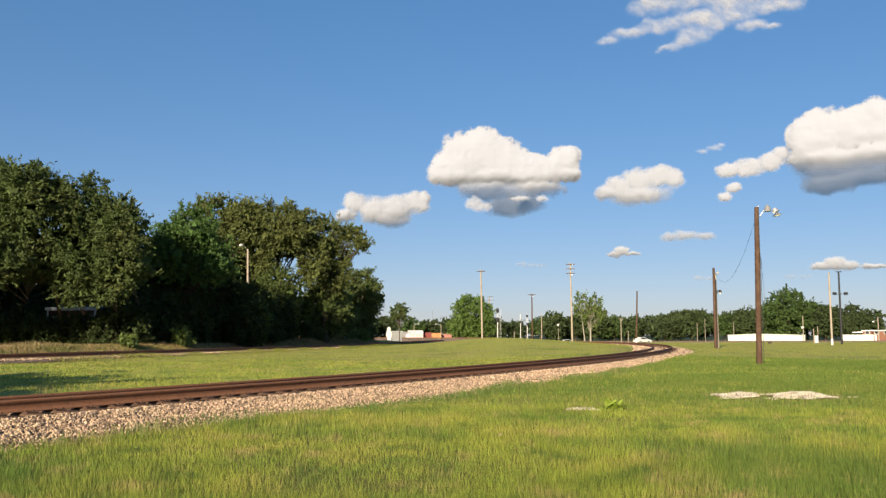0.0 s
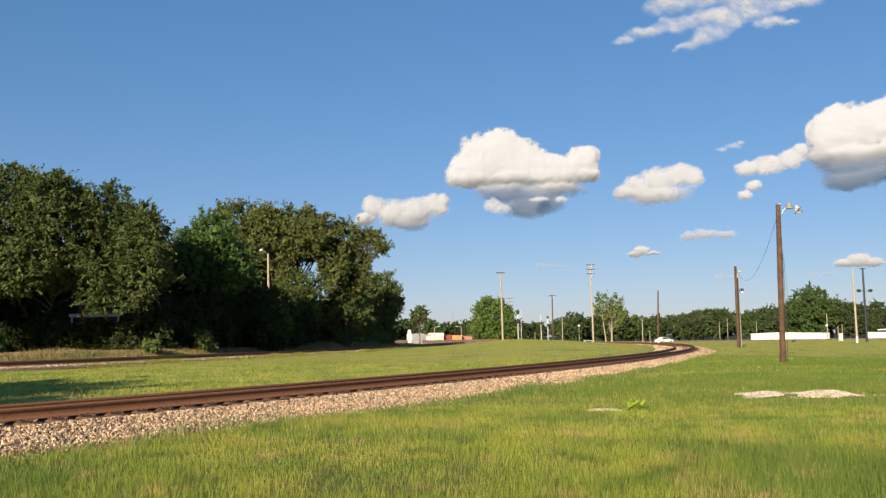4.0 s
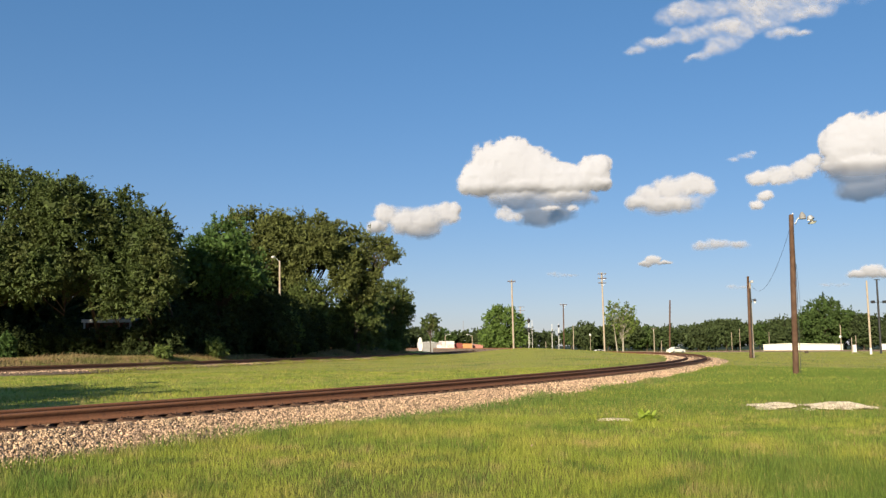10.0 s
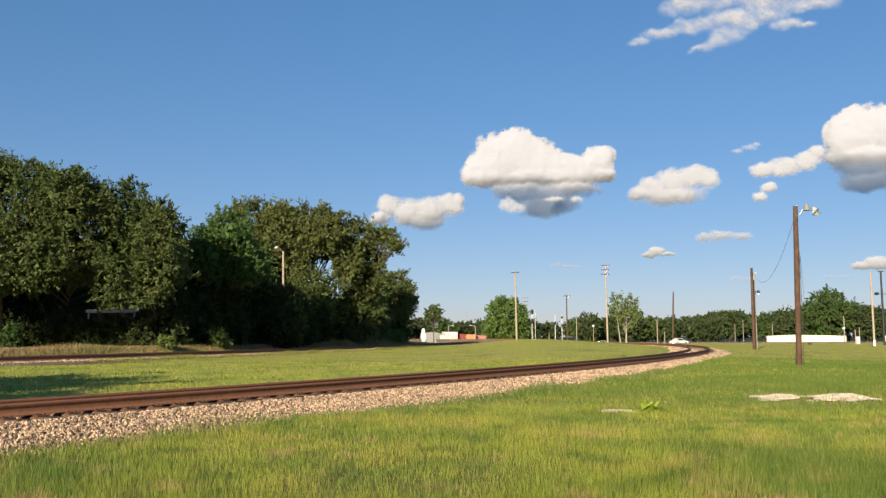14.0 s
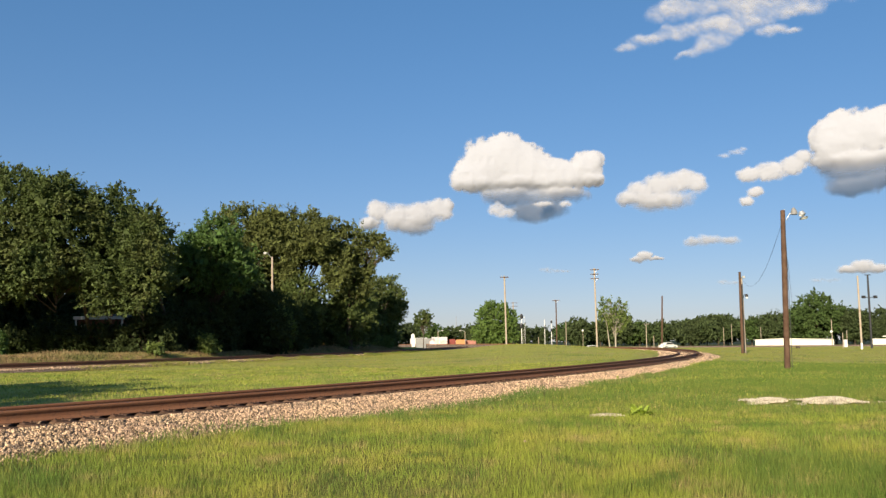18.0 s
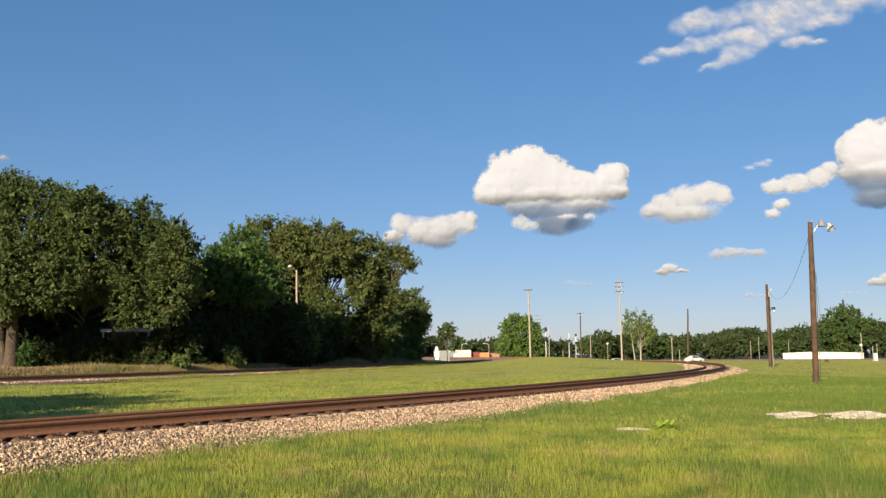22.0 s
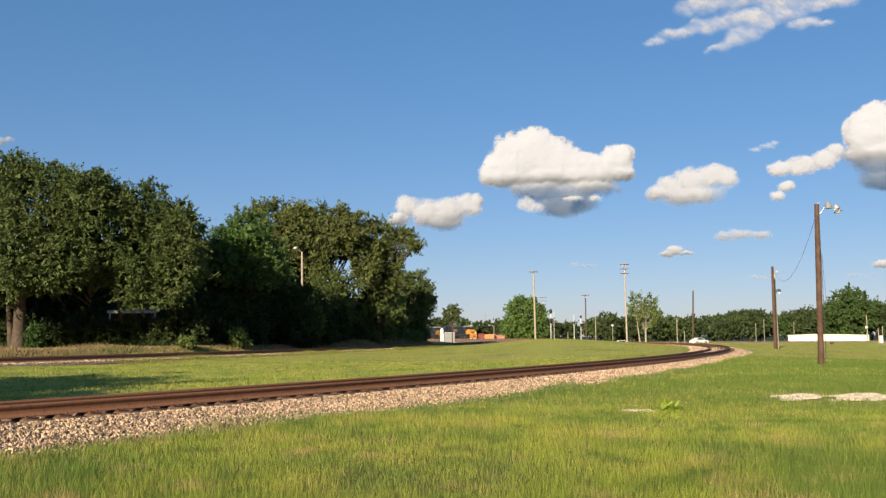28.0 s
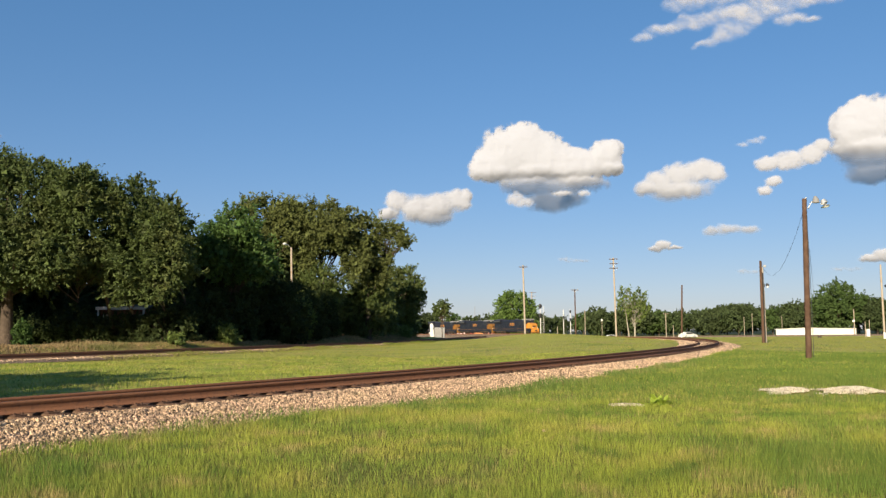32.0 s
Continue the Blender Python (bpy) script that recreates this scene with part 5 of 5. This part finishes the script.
def dirt_bank():
    """A low bank of bare red earth under the trees."""
    n, k = 60, 8
    line = along(FAR_LINE, np.linspace(-26, 46, n))
    side = np.linspace(-4.6, -9.5, k)
    lift = np.array([-0.1, -0.05, 0.0, 0.04, 0.09, 0.12, 0.1, 0.0])
    x = line[:, 0, None] + np.cos(line[:, 2])[:, None] * side
    y = line[:, 1, None] - np.sin(line[:, 2])[:, None] * side
    z = ground_z(x, y) + lift[None] * (0.1 + 1.5 * wave(x, y, 0.6)) * np.sin(np.linspace(0.05, np.pi - 0.05, n))[:, None] ** 0.3
    i, j = np.meshgrid(np.arange(n - 1), np.arange(k - 1), indexing="ij")
    q = np.stack([i * k + j, (i + 1) * k + j, (i + 1) * k + j + 1, i * k + j + 1], -1).reshape(-1, 4)
    me = mesh_np("dirt_bank", np.stack([x, y, z], -1).reshape(-1, 3), q, smooth=True)
    me.materials.append(M["dirt"])
    tagged(new("dirt_bank", me), "low bank of bare reddish earth under the trees", "ground", kind="structure")


dirt_bank()


# ---- main line beyond the hump ----
MAIN_Z = 0.95
track_main = thing("railway_track", 0, 0, 0, "main railway line beyond the grassy hump", "railway track", "railway tracks of the junction")
MAIN_LINE = curve_line(26.2, 262.0, (math.atan2(0.5, -0.866),), -380, 6, 2.0)
for sgn in (-1, 1):
    part("rail", sweep("rail", MAIN_LINE[::4], RAIL_PROFILE, sgn * GAUGE / 2, MAIN_Z - 0.186), M["rail"], track_main)
bank_me = sweep("embankment", MAIN_LINE[::4], [(-5.5, -0.8), (-2, MAIN_Z - 0.22), (2, MAIN_Z - 0.22), (5.5, -0.8)], 0, 0, closed=False)
bank_me.materials.append(M["bed"])
tagged(new("embankment", bank_me), "low stone embankment under the main line", "ballast", kind="structure")


# ---- locomotives ----
def locomotive(label, front):
    """A long-hood diesel; its nose points along x, wheels on z = 0."""
    e = thing("locomotive", 0, 0, 0, label, "locomotive", "coupled locomotives")
    part("frame", Shape().box(-11.1, 0, 1.22, 21.4, 2.9, 0.76, bevel=0.03), M["navy"], e, "dark underframe")
    part("sill_stripe", Shape().box(-11.1, -1.52, 1.48, 21.3, 0.02, 0.05), M["yellow_dull"], e, "thin yellow stripe along the sill")
    part("sill_stripe", Shape().box(-11.1, 1.52, 1.5, 21.3, 0.02, 0.05), M["yellow_dull"], e, "thin yellow stripe along the sill")
    part("long_hood", Shape().prism([(-0.95, 1.6), (0.95, 1.6), (0.95, 3.95), (0.7, 4.3), (-0.7, 4.3), (-0.95, 3.95)], "x", -18.2, -5.0), M["navy"], e)
    part("radiator", Shape().prism([(-1.05, 1.6), (1.05, 1.6), (1.05, 3.2), (1.5, 3.7), (1.5, 4.25), (1.2, 4.55), (-1.2, 4.55), (-1.5, 4.25), (-1.5, 3.7), (-1.05, 3.2)], "x", -21.3, -17.4), M["navy"], e)
    for sgn in (-1, 1):
        part("radiator_grille", Shape().box(-19.4, sgn * 1.51, 3.98, 3.2, 0.03, 0.44), M["engine_roof"], e)
        part("emblem", Shape().box(-11.4, sgn * 0.962, 2.9, 2.6, 0.02, 0.9), M["emblem"], e, "golden emblem panel")
        for k in range(10):
            part("hood_door", Shape().box(-16.9 + k * 1.2, sgn * 0.957, 2.5, 1.0, 0.015, 1.5), M["navy"], e)
    part("hood_roof", Shape().box(-11.6, 0, 4.33, 12.6, 1.3, 0.08, bevel=0.02), M["engine_roof"], e)
    part("exhaust", Shape().box(-10.0, 0, 4.5, 1.2, 0.7, 0.35, bevel=0.05), M["engine_roof"], e)
    for x in (-18.3, -20.2):
        part("roof_fan", Shape().tube([(x, 0, 4.5), (x, 0, 4.68)], 0.75, 16), M["engine_roof"], e)
    cab = part("cab", Shape().prism([(-1.5, 1.6), (1.5, 1.6), (1.5, 3.9), (1.1, 4.45), (-1.1, 4.45), (-1.5, 3.9)], "x", -5.2, -2.9), M["navy"], e)
    part("cab_roof", Shape().prism([(-1.45, 4.1), (1.45, 4.1), (1.08, 4.52), (-1.08, 4.52)], "x", -5.35, -2.6), M["grey_box"], cab, "grey cab roof")
    part("yellow_panel", Shape().prism([(-1.53, 1.62), (1.53, 1.62), (1.53, 2.9), (-1.53, 2.9)], "x", -3.0, -2.89), M[front], cab, "golden yellow cab side")
    for sgn in (-1, 1):
        part("side_window", Shape().box(-4.0, sgn * 1.51, 3.45, 1.3, 0.05, 0.6), M["glass"], cab)
        part("windscreen", Shape().box(-2.88, sgn * 0.7, 3.5, 0.05, 0.95, 0.55), M["glass"], cab)
    nose = part("nose", Shape().prism([(-2.9, 1.6), (-0.75, 1.6), (-0.7, 2.7), (-1.3, 3.15), (-2.9, 3.3)], "y", -1.05, 1.05), M[front], e, "golden yellow nose")
    part("nose_emblem", Shape().box(-0.72, 0, 2.2, 0.03, 1.2, 0.35), M["navy"], nose)
    for sgn in (-1, 1):
        part("headlight", Shape().tube([(-2.86, sgn * 0.16, 4.1), (-2.8, sgn * 0.16, 4.1)], 0.12, 10), M["lens_clear"], nose)
        part("ditch_light", Shape().tube([(-0.35, sgn * 0.9, 1.75), (-0.28, sgn * 0.9, 1.75)], 0.12, 10), M["lens_clear"], nose)
    part("pilot", Shape().prism([(-0.5, 0.25), (-0.2, 0.35), (-0.35, 1.6), (-0.6, 1.6)], "y", -1.4, 1.4), M[front], e)
    part("coupler", Shape().box(0.05, 0, 0.9, 0.7, 0.3, 0.3, bevel=0.05), M["bogie"], e)
    part("coupler", Shape().box(-22.1, 0, 0.9, 0.9, 0.3, 0.3, bevel=0.05), M["bogie"], e)
    part("fuel_tank", Shape().prism([(-1.35, 1.35), (1.35, 1.35), (1.35, 0.7), (0.9, 0.35), (-0.9, 0.35), (-1.35, 0.7)], "x", -14.0, -8.2), M["navy"], e)
    for x in (-4.4, -17.8):
        truck = part("truck", Shape().box(x, -1.15, 0.86, 5.4, 0.2, 0.72, bevel=0.05).box(x, 1.15, 0.86, 5.4, 0.2, 0.72, bevel=0.05).box(x, 0, 0.8, 0.5, 2.2, 0.35), M["bogie"], e)
        for dx in (-2.0, 0, 2.0):
            for sgn in (-1, 1):
                part("wheel", Shape().tube([(x + dx, sgn * 0.68, 0.52), (x + dx, sgn * 0.82, 0.52)], 0.53, 16), M["bogie"], truck)
    part("equipment_case", Shape().box(-7.6, 0, 0.95, 0.9, 2.6, 0.75, bevel=0.04), M["bogie"], e)
    part("air_reservoir", Shape().box(-14.6, 0, 1.0, 0.9, 2.4, 0.6, bevel=0.1), M["bogie"], e)
    for sgn in (-1, 1):
        rail = part("handrail", Shape().tube([(-5.3, sgn * 1.45, 2.6), (-21.0, sgn * 1.45, 2.6)], 0.025, 5), M["navy"], e)
        for k in range(9):
            part("stanchion", Shape().tube([(-5.6 - k * 1.9, sgn * 1.45, 1.6), (-5.6 - k * 1.9, sgn * 1.45, 2.6)], 0.02, 4), M["navy"], rail)
        part("step_panel", Shape().box(-1.7, sgn * 1.3, 0.9, 0.9, 0.3, 1.2), M["navy"], e)
    return e


ENGINES = [
    locomotive("dark blue diesel locomotive with golden yellow nose and cab", "yellow"),
    locomotive("dark blue locomotive with dull gold nose behind the leading one", "yellow_dull"),
    locomotive("dark blue locomotive with dull gold nose behind two others", "yellow_dull")]


# ---- bird ----
def build_bird():
    b = thing("bird", 0, 0, 0, "black bird flying past overhead", "bird")
    g = Matrix.Diagonal((0.48, 0.48, 0.48, 1))
    part("body", Shape().ball(0, 0, 0, 0.17, 0.06, 0.065, 8, 10, g), M["bird"], b, smooth=True)
    part("head", Shape().ball(0.19, 0, 0.03, 0.05, 0.042, 0.042, 6, 10, g), M["bird"], b, smooth=True)
    part("beak", Shape().tube([(0.22, 0, 0.03), (0.275, 0, 0.015)], [0.015, 0.002], 6, True, g), M["bird"], b)
    part("tail", Shape().prism([(-0.13, -0.03), (-0.32, -0.07), (-0.33, -0.025), (-0.3, 0.0), (-0.33, 0.025), (-0.32, 0.07), (-0.13, 0.03)], "z", -0.008, 0.006, g), M["bird"], b)
    wings = []
    for sgn in (-1, 1):
        outline = [(0.1, 0.0), (0.13, sgn * 0.16), (0.08, sgn * 0.3), (-0.05, sgn * 0.42), (-0.09, sgn * 0.36), (-0.08, sgn * 0.2), (-0.1, 0.0)]
        wings.append(part("wing", Shape().prism(outline, "z", -0.006, 0.008, g), M["bird"], b))
    return b, wings


bird, WINGS = build_bird()


# ---- clouds ----
def lattice(x, y, seed):
    """Smooth random relief between 0 and 1 over a plane."""
    xi, yi = np.floor(x).astype(np.int64), np.floor(y).astype(np.int64)
    fx, fy = x - xi, y - yi

    def h(i, j):
        k = (i * 374761393 + j * 668265263 + seed * 974634777) & 0x7FFFFFFF
        k = ((k ^ (k >> 13)) * 1274126177) & 0x7FFFFFFF
        return ((k ^ (k >> 16)) & 0xFFFF) / 65535.0
    u, v = fx * fx * fx * (fx * (6 * fx - 15) + 10), fy * fy * fy * (fy * (6 * fy - 15) + 10)
    return (h(xi, yi) * (1 - u) + h(xi + 1, yi) * u) * (1 - v) + (h(xi, yi + 1) * (1 - u) + h(xi + 1, yi + 1) * u) * v


def layers(x, y, size, seed, octaves=5, puffy=False, fade=0.52):
    """Sum of ever finer relief; puffy: rounded heaps with sharp clefts."""
    out, amp, total = 0.0, 1.0, 0.0
    for k in range(octaves):
        f = 2.05 ** k / size
        q = lattice(x * f + 17.3 * k, y * f - 9.1 * k, seed + k)
        if puffy:
            q = 1 - np.abs(2 * q - 1)
            q = 1 - (1 - q) ** 2
        out, total, amp = out + amp * q, total + amp, amp * fade
    return out / total


def cloud(right, up, lobes, label, seed, base, torn, thick, dist=2600.0, cell=3.0):
    """A bank of vapour: a front and a back that bulge where the lobes lie, with a soft rim and a shaded underside.
    lobes: (aside, above, half width, half height) in metres; base: height of the underside's front edge."""
    a, e = radians(right), radians(up)
    lo = np.array(lobes, dtype=float)
    x0, x1 = (lo[:, 0] - lo[:, 2]).min() - 40, (lo[:, 0] + lo[:, 2]).max() + 40
    z0, z1 = (lo[:, 1] - lo[:, 3]).min() - 30, (lo[:, 1] + lo[:, 3]).max() + 30
    gx, gz = np.meshgrid(np.arange(x0, x1, cell), np.arange(z0, z1, cell), indexing="ij")
    size = float(np.sqrt(np.median(lo[:, 2] * lo[:, 3])))
    wx = gx + (layers(gx, gz, size * 1.1, seed, 4) - 0.5) * size * (0.55 + 1.1 * torn)
    wz = gz + (layers(gx, gz, size * 1.1, seed + 50, 4) - 0.5) * size * (0.45 + 0.5 * torn)
    heap = np.full(gx.shape, -9.0)
    for cx, cz, rx, rz in lo:
        f = 1 - ((wx - cx) / rx) ** 2 - ((wz - cz) / rz) ** 2
        heap = np.logaddexp(heap * 5, f * 5) / 5
    puff = layers(gx, gz, size * 0.7, seed + 90, 6, True, 0.62)
    broad = layers(gx, gz, size * 0.9, seed + 90, 2, True)
    soft = heap
    heap = heap + (puff - 0.58) * (0.95 - 0.75 * torn)
    if torn > 0.3:
        heap = heap - torn * 0.9 * layers(gx * 0.6 + gz * 0.8, gz * 1.6, size * 0.9, seed + 120, 5)
    heap = heap + 0.45 * torn
    rim = 0.26 + 2.6 * torn + 0.45 * layers(gx, gz, size * 1.5, seed + 150, 3)
    if base is not None:
        rim = rim + 0.55 * smooth_step(base + 8, base - 25, gz)
    dense = smooth_step(0.0, 1.0, heap / rim) * (1 - 0.5 * torn)
    if torn > 0.5:
        streak = layers(gx * 0.8 - gz * 0.6, (gz * 0.8 + gx * 0.6) * 2.2, size * 0.8, seed + 170, 4)
        dense = np.clip(dense * (0.6 + 0.9 * smooth_step(0.25, 0.75, streak)), 0, 1)
    rise = np.clip(soft, 0, 9) ** 1.6
    bulge = rise / (rise + 0.9) * size * thick * 0.34 + (broad - 0.5) * size * 0.09 * (1 - torn) * np.clip(soft * 1.2, 0, 1) ** 2
    if base is not None:
        edge = base + (layers(gx, gz * 0, size * 2.0, seed + 200, 3) - 0.5) * size * 0.55
        under = np.clip(edge - gz + 34, 0, None)
        bulge = bulge - 1.5 * np.where(under < 80, under ** 2 / 160, under - 40)
        dense = dense * (1 - 0.55 * smooth_step(-18, 30, edge - gz))
    n, k = gx.shape
    front = np.stack([gx, -bulge, gz], -1).reshape(-1, 3)
    back = np.stack([gx, np.maximum(bulge * 0.3, -bulge + 2) + 6, gz], -1).reshape(-1, 3)
    i, j = np.meshgrid(np.arange(n - 1), np.arange(k - 1), indexing="ij")
    q = np.stack([i * k + j, (i + 1) * k + j, (i + 1) * k + j + 1, i * k + j + 1], -1).reshape(-1, 4)
    d = dense.ravel()
    q = q[d[q].max(1) > 0.004]
    co = np.vstack([front, back])
    q2 = np.vstack([q, q[:, ::-1] + n * k])
    used, inv = np.unique(q2, return_inverse=True)
    me = mesh_np("cloud", co[used], inv.reshape(-1, 4), smooth=True)
    layer = me.attributes.new("cover", "FLOAT", "POINT")
    layer.data.foreach_set("value", np.concatenate([d, d])[used].astype(np.float32))
    me.materials.append(M["cloud"])
    ob = tagged(new("cloud", me), label, "cloud", "fair-weather clouds")
    ob.matrix_basis = Matrix.Translation((math.sin(a) * math.cos(e) * dist, math.cos(a) * math.cos(e) * dist, EYE + math.sin(e) * dist)) @ pose(0, 0, 0, 0, 0, -right)
    return ob


# degrees to the right and up, drift to the right and up over the clip, how torn, thickness, base, label, lobes in metres
CLOUDS = [
    (6.31, 11.11, 0.02, 0.00, 0.00, 1.0, -41, "heaped white cumulus cloud with a grey base", [(-164, 0, 59, 52), (-112, 43, 72, 76), (-52, 55, 79, 76), (9, 26, 76, 69), (69, 3, 72, 52), (129, -9, 69, 45), (190, 17, 45, 48), (212, 34, 24, 31), (-147, -21, 69, 28), (26, -21, 138, 24), (-43, -60, 86, 26), (52, -66, 103, 29), (138, -60, 72, 22), (9, -100, 76, 31), (78, -95, 69, 28), (207, -21, 34, 17)]),
    (7.05, 9.02, 0.02, 0.00, 0.36, 0.3, None, "small sunlit scraps of cloud under a large one", [(-116, -5, 29, 22), (-86, -19, 31, 16), (95, 5, 21, 10), (26, 5, 34, 9)]),
    (-1.57, 8.48, 0.05, -0.10, 0.18, 1.0, -31, "small white cumulus cloud with a grey base", [(-117, -21, 31, 21), (-90, 17, 38, 34), (-26, -3, 59, 45), (34, 3, 52, 41), (95, 21, 45, 34), (124, 34, 21, 21), (17, -34, 59, 21)]),
    (15.67, 9.65, -0.20, -0.12, 0.24, 0.5, -36, "soft white cumulus cloud with a ragged top", [(-103, -14, 31, 24), (-64, 3, 48, 38), (-9, 24, 55, 41), (52, 34, 55, 31), (95, 24, 34, 31), (-9, -22, 97, 31)]),
    (27.88, 11.41, -0.25, 0.06, 0.00, 1.0, -36, "large towering white cumulus cloud with a grey-blue base", [(-103, 21, 41, 59), (-86, 38, 45, 59), (-43, 48, 66, 66), (26, 43, 59, 66), (86, 55, 62, 69), (164, 34, 86, 79), (-100, -34, 48, 31), (-34, -43, 103, 45), (95, -43, 121, 45), (-34, -90, 86, 24), (69, -78, 103, 24), (190, -69, 86, 34)]),
    (22.06, 10.12, -0.40, -0.10, 0.20, 1.0, None, "small white puffs trailing from a large cloud", [(-43, 17, 34, 21), (17, 21, 48, 28), (74, 34, 38, 26), (103, 55, 24, 21), (-26, -34, 24, 16), (-52, -60, 21, 14)]),
    (21.04, 20.34, -0.42, -0.30, 0.58, 0.3, None, "torn thin white cloud high in the blue sky", [(-183, 48, 78, 38), (-10, 48, 86, 45), (102, 55, 103, 55), (222, 59, 103, 55), (317, 52, 52, 41), (-312, -52, 52, 17), (-252, -31, 59, 24), (-183, -21, 69, 29), (-105, -17, 69, 33), (-36, -24, 69, 33), (-71, -60, 59, 26), (-140, -93, 45, 16), (-97, -76, 45, 21), (76, -48, 41, 19), (128, -60, 34, 9), (33, -17, 69, 28), (-97, 41, 69, 34), (153, 0, 86, 24), (50, 17, 86, 31)]),
    (20.11, 11.92, -0.30, -0.10, 0.70, 0.3, None, "tiny white cloud wisp", [(-24, -5, 21, 9), (9, 2, 28, 9), (33, 9, 12, 5)]),
    (18.49, 6.39, -0.15, -0.04, 0.45, 0.3, -17, "thin flat white cloud low in the sky", [(-53, 0, 31, 16), (-7, 3, 45, 17), (50, -2, 38, 14)]),
    (14.37, 5.47, -0.17, 0.00, 0.20, 1.0, -12, "small flat-based white cloud low in the sky", [(-24, -7, 21, 9), (-3, 3, 24, 14), (31, -5, 24, 5)]),
    (8.26, 4.74, 0.00, 0.00, 0.70, 0.3, -7, "faint thin cloud near the horizon", [(-22, 2, 22, 7), (17, -3, 38, 5)]),
    (27.56, 4.28, -0.10, 0.00, 0.25, 1.0, -16, "small domed white cloud low over the trees", [(-52, -3, 28, 12), (-17, 3, 34, 19), (17, -3, 28, 14), (78, -7, 41, 7), (124, 0, 17, 12)]),
    (19.36, 3.67, -0.10, 0.00, 0.70, 0.3, -7, "faint thin cloud near the horizon", [(-9, 0, 22, 7), (21, -3, 21, 5)]),
    (24.98, 3.64, -0.10, 0.00, 0.80, 0.3, -5, "faint thin cloud near the horizon", [(-17, 0, 28, 5), (26, -2, 24, 5)]),
    (-29.14, 11.67, 0.00, 0.00, 0.50, 0.3, -19, "small white cloud over the grove", [(-43, -9, 38, 17), (0, 2, 31, 16), (29, 9, 16, 9)]),
]
SKY = [cloud(r, u, lobes, label, 500 + 7 * k, base, torn, thick) for k, (r, u, dr, du, torn, thick, base, label, lobes) in enumerate(CLOUDS)]

# ---- the pieces of the tracks ----
lay_ties(track_near, NEAR_LINE, foot_near, 0.508, 0.05)
lay_ties(track_far, FAR_LINE, foot_far, 0.508, 0.0)
lay_stones(bed_near, NEAR_LINE, PROF_NEAR, -9, 14, 1.0, 2.8, 980, 0.0195, 1)
lay_stones(bed_near, NEAR_LINE, PROF_NEAR, 14, 34, 1.0, 2.8, 380, 0.026, 2)
lay_stones(bed_near, NEAR_LINE, PROF_NEAR, 34, 110, 1.0, 2.75, 110, 0.045, 3)
lay_stones(bed_near, NEAR_LINE, PROF_NEAR, -9, 30, -1.6, 0.6, 60, 0.04, 4)
lay_stones(bed_near, NEAR_LINE, PROF_NEAR, 30, 110, -2.4, 0.6, 16, 0.06, 5)
lay_stones(bed_far, FAR_LINE, PROF_FAR, -14, 60, 0.93, 2.1, 130, 0.036, 6)
lay_single_stones(bed_near, NEAR_LINE, PROF_NEAR, -2.5, 4.5, 1.1, 2.5, 300, 0.021, 7)


# ---- what moves ----
def motions():
    ahead = Vector((0.5, -0.866, 0))
    times = [0, 0.1] + [2 * k for k in range(1, 16)] + [31.9, 32]
    for k, e in enumerate(ENGINES):
        rows = []
        for t in times:
            p = Vector((26.3, 262.0, MAIN_Z)) + ahead * (10.72 * (t - 32) - 22.4 * k)
            rows.append((t, pose(p.x, p.y, p.z, 0, 0, math.degrees(math.atan2(ahead.y, ahead.x)))))
        walk(e, rows)
    # the bird crosses from above, towards the left
    flight = [(0, 60, -40, 40, 170, 0, 0), (20, 40, -10, 30, 170, 0, 0), (22.3, 6.6, 22, 12.2, 180, 0, 8), (22.8, -1.26, 22, 11.07, 180, 10, 12)]
    flight += [(23.0, -4.3, 22, 10.63, 180, 30, 22), (23.2, -7.2, 22, 10.38, 180, 35, 10), (23.5, -11.6, 22, 9.85, 182, 5, 4), (24.2, -22, 23, 9.0, 185, 0, 2), (26, -46, 30, 9, 190, 0, 0), (32, -90, 20, 20, 200, 0, 0)]
    walk(bird, [(t, pose(x, y, z, roll, dip, turn)) for t, x, y, z, turn, roll, dip in flight])
    for wing, sgn in zip(WINGS, (-1, 1)):
        beats = [(0, 20, 0), (22.5, 25, 10), (22.75, -30, 35), (22.9, -48, 50), (23.0, -42, 62), (23.1, -40, 64), (23.25, -34, 58), (23.5, 10, 20), (23.7, -40, 20), (23.9, 35, 10), (32, 20, 0)]
        walk(wing, [(t, pose(0, 0, 0, sgn * a, 0, sgn * swept)) for t, a, swept in beats])
    for ob, c in zip(SKY, CLOUDS):
        rest = ob.matrix_basis.copy()
        rows = [(0, rest), (32, Matrix.Rotation(radians(-c[2]), 4, "Z") @ rest @ Matrix.Translation((0, 0, 2600 * radians(c[3]))))]
        walk(ob, rows)


motions()
